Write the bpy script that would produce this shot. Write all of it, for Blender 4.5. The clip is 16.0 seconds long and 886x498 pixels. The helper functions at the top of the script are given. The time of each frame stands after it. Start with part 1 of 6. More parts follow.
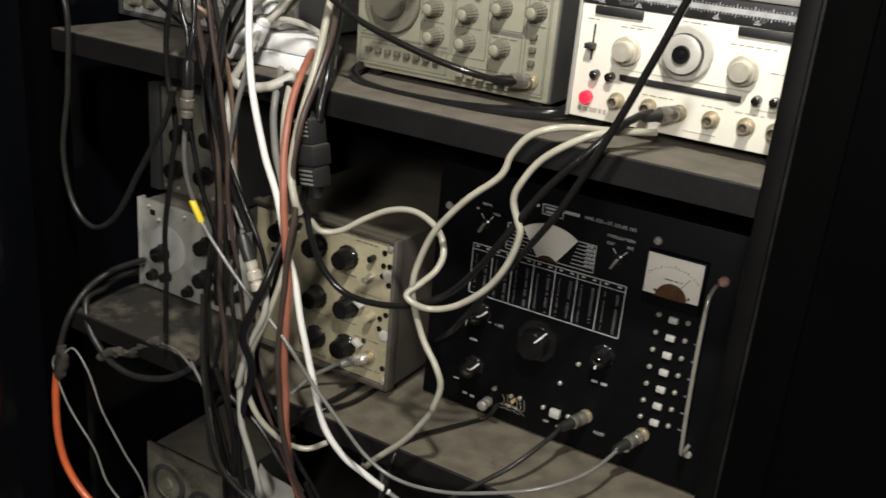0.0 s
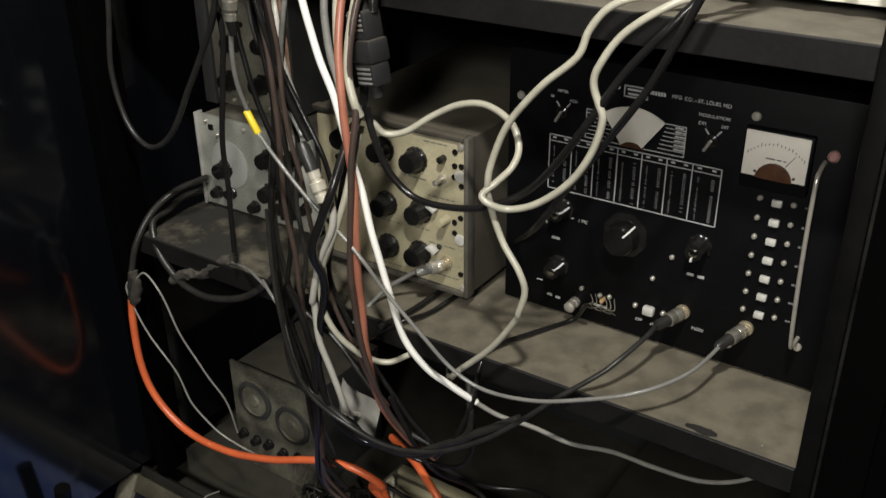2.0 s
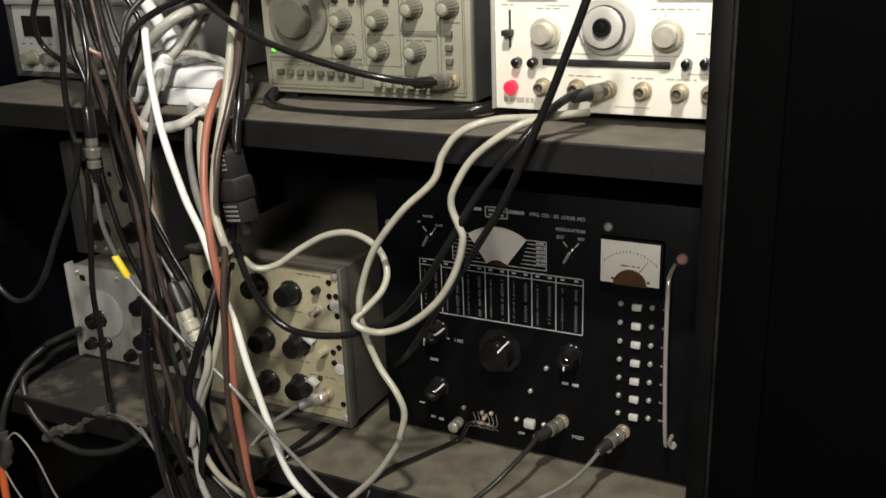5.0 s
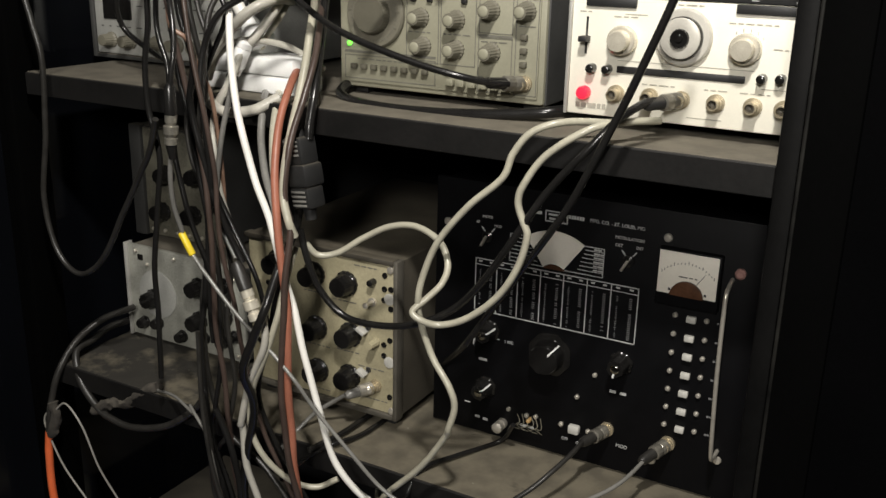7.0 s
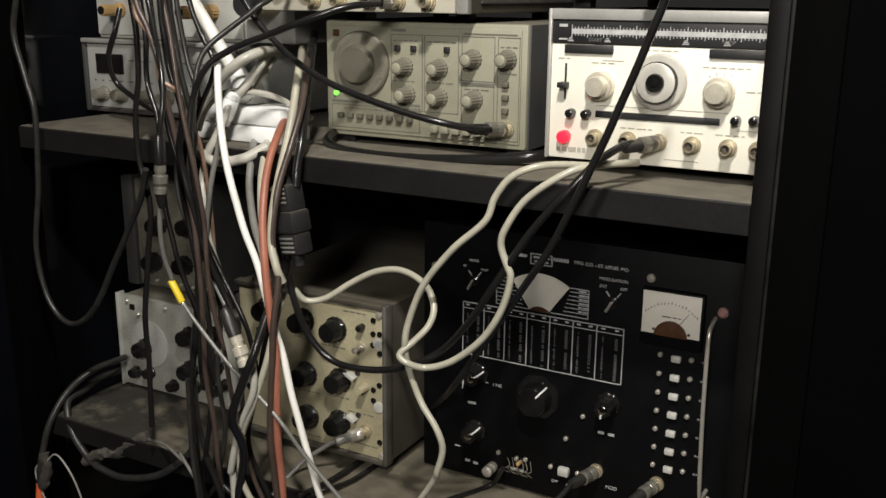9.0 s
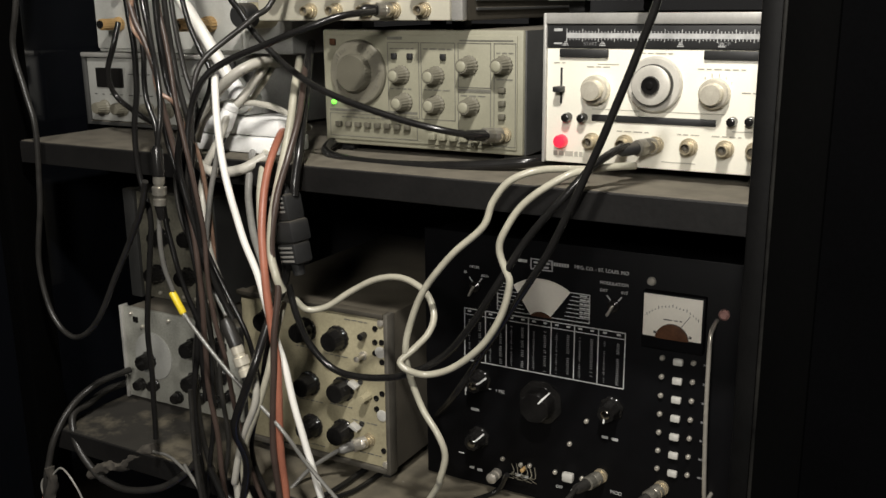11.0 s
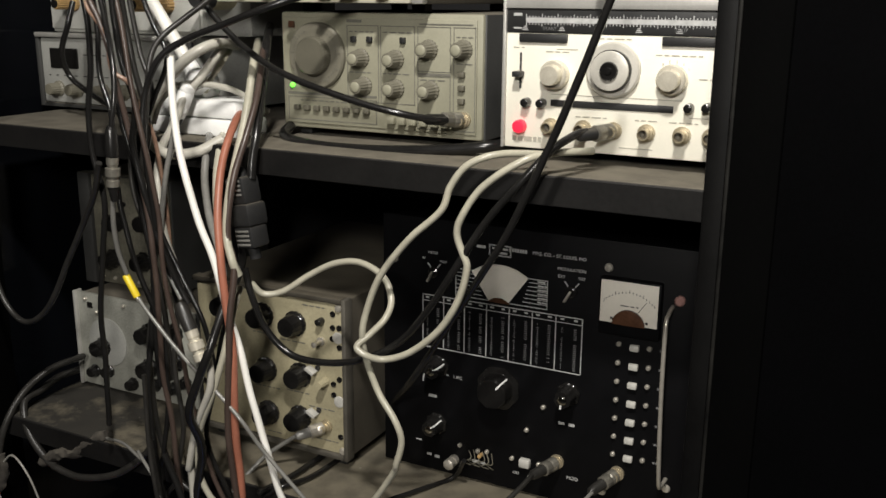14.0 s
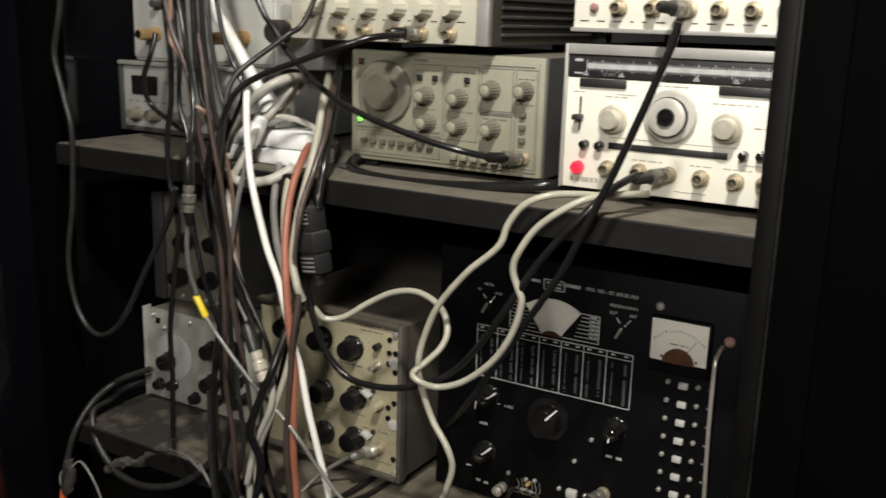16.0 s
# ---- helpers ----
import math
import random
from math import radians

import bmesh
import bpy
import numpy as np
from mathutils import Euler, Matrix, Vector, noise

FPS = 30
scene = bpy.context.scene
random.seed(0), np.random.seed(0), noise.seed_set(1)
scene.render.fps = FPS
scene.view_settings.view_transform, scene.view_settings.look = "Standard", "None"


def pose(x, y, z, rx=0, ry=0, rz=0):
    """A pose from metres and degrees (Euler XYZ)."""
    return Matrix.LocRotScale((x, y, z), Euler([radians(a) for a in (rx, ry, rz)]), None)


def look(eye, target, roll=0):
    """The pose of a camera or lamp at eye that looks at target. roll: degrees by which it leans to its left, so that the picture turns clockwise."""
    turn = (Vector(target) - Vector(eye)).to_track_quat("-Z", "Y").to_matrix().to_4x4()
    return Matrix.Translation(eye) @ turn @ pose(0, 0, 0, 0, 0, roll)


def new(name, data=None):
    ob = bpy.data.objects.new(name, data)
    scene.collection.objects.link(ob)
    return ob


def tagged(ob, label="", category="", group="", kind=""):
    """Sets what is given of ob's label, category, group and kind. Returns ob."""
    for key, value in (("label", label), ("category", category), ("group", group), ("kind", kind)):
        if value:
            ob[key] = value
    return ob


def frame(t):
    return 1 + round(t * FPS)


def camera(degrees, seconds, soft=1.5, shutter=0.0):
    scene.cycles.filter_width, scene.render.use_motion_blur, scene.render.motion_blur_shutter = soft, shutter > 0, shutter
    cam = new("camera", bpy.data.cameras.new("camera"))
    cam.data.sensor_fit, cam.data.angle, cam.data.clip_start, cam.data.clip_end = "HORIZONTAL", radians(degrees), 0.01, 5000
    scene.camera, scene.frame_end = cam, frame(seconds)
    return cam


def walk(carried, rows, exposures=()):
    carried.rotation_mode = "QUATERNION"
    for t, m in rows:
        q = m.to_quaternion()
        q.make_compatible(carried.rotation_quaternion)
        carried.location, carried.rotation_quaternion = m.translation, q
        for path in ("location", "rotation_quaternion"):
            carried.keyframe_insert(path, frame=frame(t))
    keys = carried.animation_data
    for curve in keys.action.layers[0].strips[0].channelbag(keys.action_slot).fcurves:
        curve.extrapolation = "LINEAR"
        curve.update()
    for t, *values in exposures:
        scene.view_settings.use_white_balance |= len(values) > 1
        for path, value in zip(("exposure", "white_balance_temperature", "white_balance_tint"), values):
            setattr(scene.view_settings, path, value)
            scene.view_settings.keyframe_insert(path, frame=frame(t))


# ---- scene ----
cam = camera(49.7, 16.0, 1.5, 0.5)
PATH = [
    (0, (0.354, -0.838, 1.567), (-0.57, 0.784, 0.849), 5.2),
    (0.5, (0.348, -0.826, 1.567), (-0.637, 0.758, 0.843), 3.3),
    (1, (0.328, -0.798, 1.556), (-0.616, 0.779, 0.768), 2.6),
    (1.5, (0.309, -0.783, 1.538), (-0.616, 0.729, 0.609), 2.1),
    (2, (0.317, -0.784, 1.541), (-0.68, 0.687, 0.623), -0.6),
    (2.5, (0.316, -0.734, 1.519), (-0.564, 0.586, 0.3), -6.0),
    (3, (0.316, -0.723, 1.502), (-0.486, 0.565, 0.198), -6.1),
    (3.5, (0.312, -0.724, 1.501), (-0.461, 0.643, 0.263), -3.9),
    (4, (0.326, -0.751, 1.516), (-0.469, 0.772, 0.492), -2.7),
    (4.5, (0.342, -0.795, 1.53), (-0.517, 0.856, 0.797), -2.2),
    (4.7, (0.347, -0.791, 1.535), (-0.51, 0.879, 0.844), -2.4),
    (6.8, (0.34, -0.827, 1.523), (-0.59, 0.845, 0.941), 0.4),
    (7, (0.33, -0.825, 1.519), (-0.591, 0.839, 0.902), 1.3),
    (7.5, (0.345, -0.828, 1.52), (-0.581, 0.857, 0.967), 1.1),
    (8, (0.34, -0.824, 1.518), (-0.595, 0.845, 0.934), 1.0),
    (8.5, (0.344, -0.83, 1.516), (-0.59, 0.858, 0.989), 0.6),
    (9, (0.347, -0.832, 1.516), (-0.586, 0.861, 1.001), 0.5),
    (9.5, (0.352, -0.83, 1.516), (-0.578, 0.866, 1.009), -0.2),
    (12, (0.355, -0.826, 1.509), (-0.598, 0.861, 1.015), -0.6),
    (12.5, (0.355, -0.824, 1.507), (-0.584, 0.869, 1.006), -0.5),
    (13, (0.359, -0.829, 1.509), (-0.597, 0.862, 1.032), -0.6),
    (13.5, (0.345, -0.828, 1.503), (-0.58, 0.869, 0.989), 2.1),
    (14, (0.359, -0.824, 1.505), (-0.523, 0.897, 0.994), 0.4),
    (14.5, (0.362, -0.827, 1.506), (-0.514, 0.904, 1.02), 0.5),
    (15, (0.363, -0.826, 1.505), (-0.516, 0.903, 1.016), 0.1),
    (15.5, (0.374, -0.837, 1.515), (-0.537, 0.883, 1.055), -0.0),
    (16, (0.371, -0.852, 1.525), (-0.617, 0.823, 1.054), 1.6),
]
EXPOSURES = [(0.0, 0.10, 6320, 10), (1.2, 0.10, 6300, 10), (1.9, 0.20, 6260, 9), (2.6, 0.68, 7000, 3), (3.6, 0.66, 7450, 2), (4.4, 0.20, 6400, 9), (6.8, 0.06, 6400, 10), (16.0, 0.04, 6400, 10)]
walk(cam, [(t, look(eye, target, roll)) for t, eye, target, roll in PATH], EXPOSURES)

# ---- light ----
world = bpy.data.worlds.new("world")
world.use_nodes = True
scene.world = world
world.node_tree.nodes["Background"].inputs[0].default_value = (0.50, 0.56, 0.75, 1)
world.node_tree.nodes["Background"].inputs[1].default_value = 0.016


def lamp(name, eye, target, watts, size, colour):
    data = bpy.data.lights.new(name, "AREA")
    data.energy, data.shape, data.size, data.color = watts, "DISK", size, colour
    ob = new(name, data)
    ob.matrix_world = look(eye, target)
    return ob


# a bright ceiling spot just above the rack's front
lamp("ceiling_spot_light", (0.28, -0.75, 2.35), (0.05, 0.0, 1.35), 19.5, 0.08, (1.0, 0.95, 0.87))
# a dimmer fill added behind the viewer; no such lamp is seen
lamp("front_fill_light", (0.60, -2.20, 2.20), (-0.1, 0.0, 1.1), 29.0, 0.40, (1.0, 0.95, 0.87))
scene.view_settings.exposure = 0.0

# ---- materials ----


def material(name, base, rough=0.5, metal=0.0, spread=0.25, scale=40.0, bump=0.1, fine=400.0, dust=0.0, dust_colour=(0.20, 0.175, 0.13), spec=0.5, even=0.6, soot=None):
    """A painted, plastic or metal surface: mottling at two scales, fine relief and dust that settles on upward faces."""
    m = bpy.data.materials.new(name)
    m.use_nodes = True
    n, l = m.node_tree.nodes, m.node_tree.links
    b = n["Principled BSDF"]
    co = n.new("ShaderNodeTexCoord")
    big, small = n.new("ShaderNodeTexNoise"), n.new("ShaderNodeTexNoise")
    big.inputs["Scale"].default_value, small.inputs["Scale"].default_value = scale, fine
    big.inputs["Detail"].default_value, small.inputs["Detail"].default_value = 6, 3
    for t in (big, small):
        l.new(co.outputs["Object"], t.inputs["Vector"])
    ramp = n.new("ShaderNodeValToRGB")
    ramp.color_ramp.elements[0].position, ramp.color_ramp.elements[1].position = 0.3, 0.7
    ramp.color_ramp.elements[0].color = (*[c * (1 - spread) for c in base], 1)
    ramp.color_ramp.elements[1].color = (*[min(1, c * (1 + spread * 0.5)) for c in base], 1)
    mixer = n.new("ShaderNodeMath")
    mixer.operation = "MULTIPLY_ADD"
    l.new(small.outputs["Fac"], mixer.inputs[0])
    mixer.inputs[1].default_value = 0.35
    scaled = n.new("ShaderNodeMath")
    scaled.operation = "MULTIPLY"
    l.new(big.outputs["Fac"], scaled.inputs[0])
    scaled.inputs[1].default_value = 0.65
    l.new(scaled.outputs[0], mixer.inputs[2])
    l.new(mixer.outputs[0], ramp.inputs["Fac"])
    colour = ramp.outputs["Color"]
    b.inputs["Roughness"].default_value, b.inputs["Metallic"].default_value = rough, metal
    b.inputs["Specular IOR Level"].default_value = spec
    if dust:
        geo, sep = n.new("ShaderNodeNewGeometry"), n.new("ShaderNodeSeparateXYZ")
        l.new(geo.outputs["Normal"], sep.inputs[0])
        up = n.new("ShaderNodeMapRange")
        up.inputs["From Min"].default_value, up.inputs["From Max"].default_value = 0.3, 0.9
        l.new(sep.outputs["Z"], up.inputs["Value"])
        patch = n.new("ShaderNodeMapRange")
        patch.inputs["From Min"].default_value, patch.inputs["From Max"].default_value = 0.35, 0.6
        patch.inputs["To Min"].default_value, patch.inputs["To Max"].default_value = even * dust, dust
        l.new(big.outputs["Fac"], patch.inputs["Value"])
        mul = n.new("ShaderNodeMath")
        mul.operation = "MULTIPLY"
        l.new(up.outputs[0], mul.inputs[0])
        l.new(patch.outputs[0], mul.inputs[1])
        mix = n.new("ShaderNodeMix")
        mix.data_type = "RGBA"
        l.new(mul.outputs[0], mix.inputs["Factor"])
        l.new(colour, mix.inputs["A"])
        mix.inputs["B"].default_value = (*dust_colour, 1)
        colour = mix.outputs["Result"]
        rmix = n.new("ShaderNodeMapRange")
        rmix.inputs["To Min"].default_value, rmix.inputs["To Max"].default_value = rough, 0.95
        l.new(mul.outputs[0], rmix.inputs["Value"])
        l.new(rmix.outputs[0], b.inputs["Roughness"])
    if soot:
        # ragged black stains, crowded towards one end so the board darkens that way
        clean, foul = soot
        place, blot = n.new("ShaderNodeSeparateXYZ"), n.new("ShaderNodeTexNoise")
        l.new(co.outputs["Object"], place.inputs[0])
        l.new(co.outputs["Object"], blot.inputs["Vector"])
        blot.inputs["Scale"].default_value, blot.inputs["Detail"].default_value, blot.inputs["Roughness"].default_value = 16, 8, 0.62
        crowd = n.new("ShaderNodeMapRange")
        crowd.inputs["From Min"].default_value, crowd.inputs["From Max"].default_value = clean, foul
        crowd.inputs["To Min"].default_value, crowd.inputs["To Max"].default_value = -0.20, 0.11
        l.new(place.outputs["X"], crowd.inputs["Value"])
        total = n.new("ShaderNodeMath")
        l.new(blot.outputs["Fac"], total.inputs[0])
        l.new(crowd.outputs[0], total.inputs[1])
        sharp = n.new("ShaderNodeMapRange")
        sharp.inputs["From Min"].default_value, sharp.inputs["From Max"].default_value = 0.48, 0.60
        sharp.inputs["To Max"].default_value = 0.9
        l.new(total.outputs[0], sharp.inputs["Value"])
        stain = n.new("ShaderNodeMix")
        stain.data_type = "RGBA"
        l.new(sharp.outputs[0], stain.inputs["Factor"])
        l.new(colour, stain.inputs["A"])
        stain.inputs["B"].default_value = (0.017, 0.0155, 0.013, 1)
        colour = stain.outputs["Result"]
    l.new(colour, b.inputs["Base Color"])
    if bump:
        bp = n.new("ShaderNodeBump")
        bp.inputs["Strength"].default_value, bp.inputs["Distance"].default_value = bump, 0.0015
        l.new(mixer.outputs[0], bp.inputs["Height"])
        l.new(bp.outputs["Normal"], b.inputs["Normal"])
    return m


def glow(name, colour, strength):
    m = bpy.data.materials.new(name)
    m.use_nodes = True
    b = m.node_tree.nodes["Principled BSDF"]
    b.inputs["Base Color"].default_value = (*colour, 1)
    b.inputs["Emission Color"].default_value = (*colour, 1)
    b.inputs["Emission Strength"].default_value = strength
    b.inputs["Roughness"].default_value = 0.3
    return m


SHELF = material("dusty_dark_shelf", (0.034, 0.031, 0.026), 0.75, 0, 0.5, 40, 0.35, 260, dust=0.72, dust_colour=(0.165, 0.146, 0.110), even=0.7)
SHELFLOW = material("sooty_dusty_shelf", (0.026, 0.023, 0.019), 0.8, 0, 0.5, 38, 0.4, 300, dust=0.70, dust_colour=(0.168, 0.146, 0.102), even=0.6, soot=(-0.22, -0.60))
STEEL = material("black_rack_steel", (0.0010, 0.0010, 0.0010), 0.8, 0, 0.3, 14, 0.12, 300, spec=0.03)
# deck darker than the shelf boards: the rack's shade is in its colour
DECKMAT = material("shade_dark_deck", (0.016, 0.0145, 0.011), 0.8, 0, 0.5, 24, 0.35, 260, dust=0.35, dust_colour=(0.085, 0.074, 0.050))
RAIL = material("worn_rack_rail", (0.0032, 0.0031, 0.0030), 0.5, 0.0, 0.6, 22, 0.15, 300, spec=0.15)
KEYWHITE = material("dulled_white_key", (0.50, 0.49, 0.45), 0.4, 0, 0.3, 120, 0.05, 600)
DULLNICKEL = material("dull_grey_nickel", (0.36, 0.34, 0.29), 0.32, 0.7, 0.4, 90, 0.08, 900)
WORNEDGE = material("worn_grey_edge", (0.011, 0.0105, 0.009), 0.6, 0.1, 0.95, 26, 0.3, 120, spec=0.2)
SOOT = material("black_soot", (0.012, 0.011, 0.009), 0.9, 0, 0.6, 60, 0.5, 300)
# near-black, with the unlit depth of the rack put into the colour
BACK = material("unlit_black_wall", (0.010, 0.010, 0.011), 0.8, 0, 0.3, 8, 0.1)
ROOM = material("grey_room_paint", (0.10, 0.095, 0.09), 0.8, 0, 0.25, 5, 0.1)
GLOSS = material("glossy_black_side", (0.004, 0.0045, 0.006), 0.12, 0, 0.3, 6, 0.03, spec=0.9)
SHADESIDE = material("shade_black_side", (0.0008, 0.0008, 0.0010), 0.8, 0, 0.5, 9, 0.1, spec=0.03)
SHADEBLUE = material("shaded_blue_plate", (0.020, 0.032, 0.095), 0.6, 0, 0.6, 12, 0.2, 300, spec=0.3)
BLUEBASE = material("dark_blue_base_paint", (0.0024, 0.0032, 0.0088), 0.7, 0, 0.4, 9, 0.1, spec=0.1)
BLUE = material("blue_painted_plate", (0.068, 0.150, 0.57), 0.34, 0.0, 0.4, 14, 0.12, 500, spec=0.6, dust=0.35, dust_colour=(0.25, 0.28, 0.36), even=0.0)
TREAD = material("worn_glint_tread", (0.36, 0.43, 0.70), 0.22, 0.0, 0.7, 110, 0.15, 500, spec=0.9)
RIMDARK = material("dark_rim", (0.017, 0.015, 0.012), 0.6, 0, 0.5, 30, 0.2, 300)
EDGE = material("dull_black_edging", (0.0065, 0.0060, 0.0056), 0.6, 0, 0.6, 18, 0.3, 200, spec=0.3)
FLOORDARK = material("dark_worn_floor", (0.02, 0.02, 0.024), 0.7, 0, 0.3, 6, 0.1)
NAVY = material("navy_frame_paint", (0.005, 0.006, 0.015), 0.5, 0, 0.3, 20, 0.1)
DIRTY = material("grimy_grey_panel", (0.150, 0.142, 0.108), 0.6, 0, 0.75, 30, 0.25, 260)
LIPDARK = material("dull_olive_lip", (0.10, 0.09, 0.062), 0.55, 0.1, 0.45, 30, 0.25, 300)
LIP = material("dusty_steel_lip", (0.19, 0.175, 0.13), 0.6, 0.2, 0.45, 25, 0.25, 300)
WHITE = material("white_panel_enamel", (0.82, 0.79, 0.68), 0.42, 0, 0.07, 30, 0.04, 500)
CREAM = material("aged_cream_panel", (0.385, 0.345, 0.225), 0.5, 0, 0.34, 16, 0.08, 420)
GREYGREEN = material("grey_beige_panel", (0.280, 0.270, 0.200), 0.5, 0, 0.16, 28, 0.05, 500)
GREYPANEL = material("dull_grey_panel", (0.36, 0.36, 0.335), 0.5, 0, 0.25, 22, 0.08, 400)
PALEGREY = material("pale_grey_panel", (0.54, 0.54, 0.50), 0.45, 0, 0.2, 22, 0.08, 400)
PANELBLACK = material("black_crackle_panel", (0.0040, 0.0040, 0.0046), 0.5, 0, 0.3, 50, 0.25, 900, spec=0.10)
CASE = material("dark_grey_case", (0.045, 0.045, 0.043), 0.6, 0, 0.3, 25, 0.15, 500, dust=0.6)
CASETAN = material("dusty_brown_case", (0.055, 0.048, 0.036), 0.65, 0, 0.4, 25, 0.15, 400, dust=0.4, dust_colour=(0.14, 0.12, 0.085))
CASEDARK = material("dark_brown_case", (0.013, 0.0115, 0.0085), 0.7, 0, 0.5, 22, 0.25, 300, dust=0.35, dust_colour=(0.045, 0.038, 0.024))
TRIM = material("satin_aluminium_trim", (0.46, 0.45, 0.42), 0.38, 0.35, 0.2, 40, 0.06, 600)
CHROME = material("worn_nickel", (0.66, 0.62, 0.54), 0.28, 0.65, 0.25, 90, 0.05, 900)
BRASS = material("tarnished_brass", (0.55, 0.38, 0.14), 0.36, 0.7, 0.3, 80, 0.05, 900)
KNOB = material("black_bakelite", (0.011, 0.0105, 0.010), 0.16, 0, 0.3, 60, 0.05, 700)
KNOBGREY = material("grey_green_knob", (0.16, 0.15, 0.115), 0.5, 0, 0.15, 60, 0.05, 700)
KNOBTAN = material("tan_plug_plastic", (0.42, 0.27, 0.11), 0.5, 0, 0.2, 60, 0.08, 600)
INK = material("dark_print_ink", (0.03, 0.03, 0.028), 0.6, 0, 0.2, 80, 0.0)
INKFAINT = material("faded_grey_print", (0.40, 0.38, 0.32), 0.6, 0, 0.3, 80, 0.0)
INKSOFT = material("worn_grey_print", (0.15, 0.145, 0.12), 0.6, 0, 0.3, 80, 0.0)
PRINTDIM = material("worn_white_print", (0.17, 0.17, 0.17), 0.6, 0, 0.4, 160, 0.0)
SOCKET = material("aged_brass_nickel", (0.50, 0.43, 0.30), 0.36, 0.6, 0.3, 90, 0.05, 900)
DIALGREY = material("dark_grey_dial", (0.115, 0.108, 0.082), 0.4, 0, 0.15, 60, 0.05, 700)
PRINT = material("white_print_ink", (0.46, 0.46, 0.45), 0.6, 0, 0.3, 120, 0.0)
BLACKPLASTIC = material("matt_black_plastic", (0.018, 0.018, 0.018), 0.5, 0, 0.3, 60, 0.1, 600, dust=0.25)
WHITEPLASTIC = material("white_plastic", (0.86, 0.86, 0.84), 0.4, 0, 0.1, 40, 0.04, 500)
RUBBER = material("black_cable_rubber", (0.012, 0.0115, 0.011), 0.24, 0, 0.35, 50, 0.08, 500)
RUBBERGREY = material("dusty_dark_cable", (0.027, 0.0255, 0.023), 0.36, 0, 0.5, 50, 0.1, 500)
CABLEWHITE = material("white_cable_sheath", (0.88, 0.86, 0.80), 0.3, 0, 0.12, 40, 0.05, 500)
CABLECREAM = material("ivory_cable_sheath", (0.43, 0.41, 0.325), 0.28, 0, 0.25, 60, 0.06, 500)
CABLEGREY = material("grey_cable_sheath", (0.19, 0.185, 0.17), 0.26, 0, 0.3, 50, 0.06, 500)
CABLEBROWN = material("brown_cable_sheath", (0.066, 0.046, 0.038), 0.34, 0, 0.3, 40, 0.06, 500)
ORANGE = material("orange_cable_sheath", (0.74, 0.15, 0.05), 0.28, 0, 0.2, 40, 0.05, 500)
RUST = material("dull_orange_cable", (0.36, 0.135, 0.085), 0.42, 0, 0.3, 40, 0.06, 500)
YELLOW = material("yellow_sleeve", (0.80, 0.60, 0.03), 0.4, 0, 0.12, 60, 0.04)
PAPER = material("white_paper_card", (0.72, 0.70, 0.64), 0.7, 0, 0.12, 30, 0.05)
METERFACE = material("meter_paper", (0.72, 0.68, 0.60), 0.5, 0, 0.08, 40, 0.0)
AMBER = material("amber_meter_cover", (0.085, 0.040, 0.022), 0.25, 0, 0.4, 60, 0.1)
REDLAMP = glow("lit_red_lamp", (0.75, 0.02, 0.05), 0.7)
GREENLED = glow("lit_green_led", (0.16, 0.9, 0.06), 2.0)
WIREGREY = material("thin_grey_wire", (0.29, 0.28, 0.25), 0.28, 0, 0.3, 50, 0.06, 500)
PINKISH = material("pinkish_tan_highlight", (0.30, 0.185, 0.13), 0.34, 0, 0.5, 40, 0.06, 500)
AMPCREAM = material("pale_cream_enamel", (0.50, 0.475, 0.385), 0.45, 0, 0.12, 26, 0.05, 500)
CABLEPALE = material("pale_grey_cable_sheath", (0.50, 0.48, 0.42), 0.32, 0, 0.2, 50, 0.06, 500)
STAINEDPANEL = material("stained_grey_panel", (0.325, 0.325, 0.285), 0.5, 0, 0.5, 26, 0.1, 400)
EDGETRIM = material("dark_metal_trim", (0.13, 0.12, 0.10), 0.45, 0.3, 0.4, 40, 0.1, 600)
POLISHED = material("polished_dark_chrome", (0.60, 0.57, 0.50), 0.13, 1.0, 0.3, 90, 0.05, 900)
BRUSHED = material("brushed_steel", (0.56, 0.53, 0.46), 0.27, 0.9, 0.3, 70, 0.12, 900)
SATIN = material("satin_nickel_knob", (0.74, 0.69, 0.57), 0.27, 0.45, 0.2, 90, 0.06, 900)
DIALMETAL = material("pale_satin_dial", (0.60, 0.575, 0.51), 0.36, 0.15, 0.2, 50, 0.06, 700)
PINKLENS = material("dull_pink_lens", (0.32, 0.18, 0.16), 0.3, 0, 0.3, 60, 0.0)

# ---- mesh helpers ----


def world_at(ob):
    place = Vector()
    while ob:
        place += ob.location
        ob = ob.parent
    return place


def as_mesh(name, bm, mat, smooth=35):
    me = bpy.data.meshes.new(name)
    bmesh.ops.recalc_face_normals(bm, faces=bm.faces)
    bm.to_mesh(me)
    bm.free()
    me.materials.append(mat)
    if smooth:
        me.shade_smooth()
        me.set_sharp_from_angle(angle=radians(smooth))
    return me


def part(name, bm, mat, parent=None, label="", smooth=35):
    """One mesh object from a bmesh in world coordinates, under a thing or a part."""
    if parent:
        bmesh.ops.translate(bm, verts=bm.verts, vec=-world_at(parent))
    ob = new(name, as_mesh(name, bm, mat, smooth))
    ob.parent = parent
    return tagged(ob, label) if label else ob


def put(name, mesh, parent, at, label=""):
    """A repeat of a shared mesh, its origin at a world place, under a thing or a part."""
    ob = new(name, mesh)
    ob.parent = parent
    ob.location = Vector(at) - world_at(parent)
    return tagged(ob, label) if label else ob


def thing(name, at, label, category, group="", kind=""):
    ob = new(name)
    ob.location = at
    return tagged(ob, label, category, group, kind)


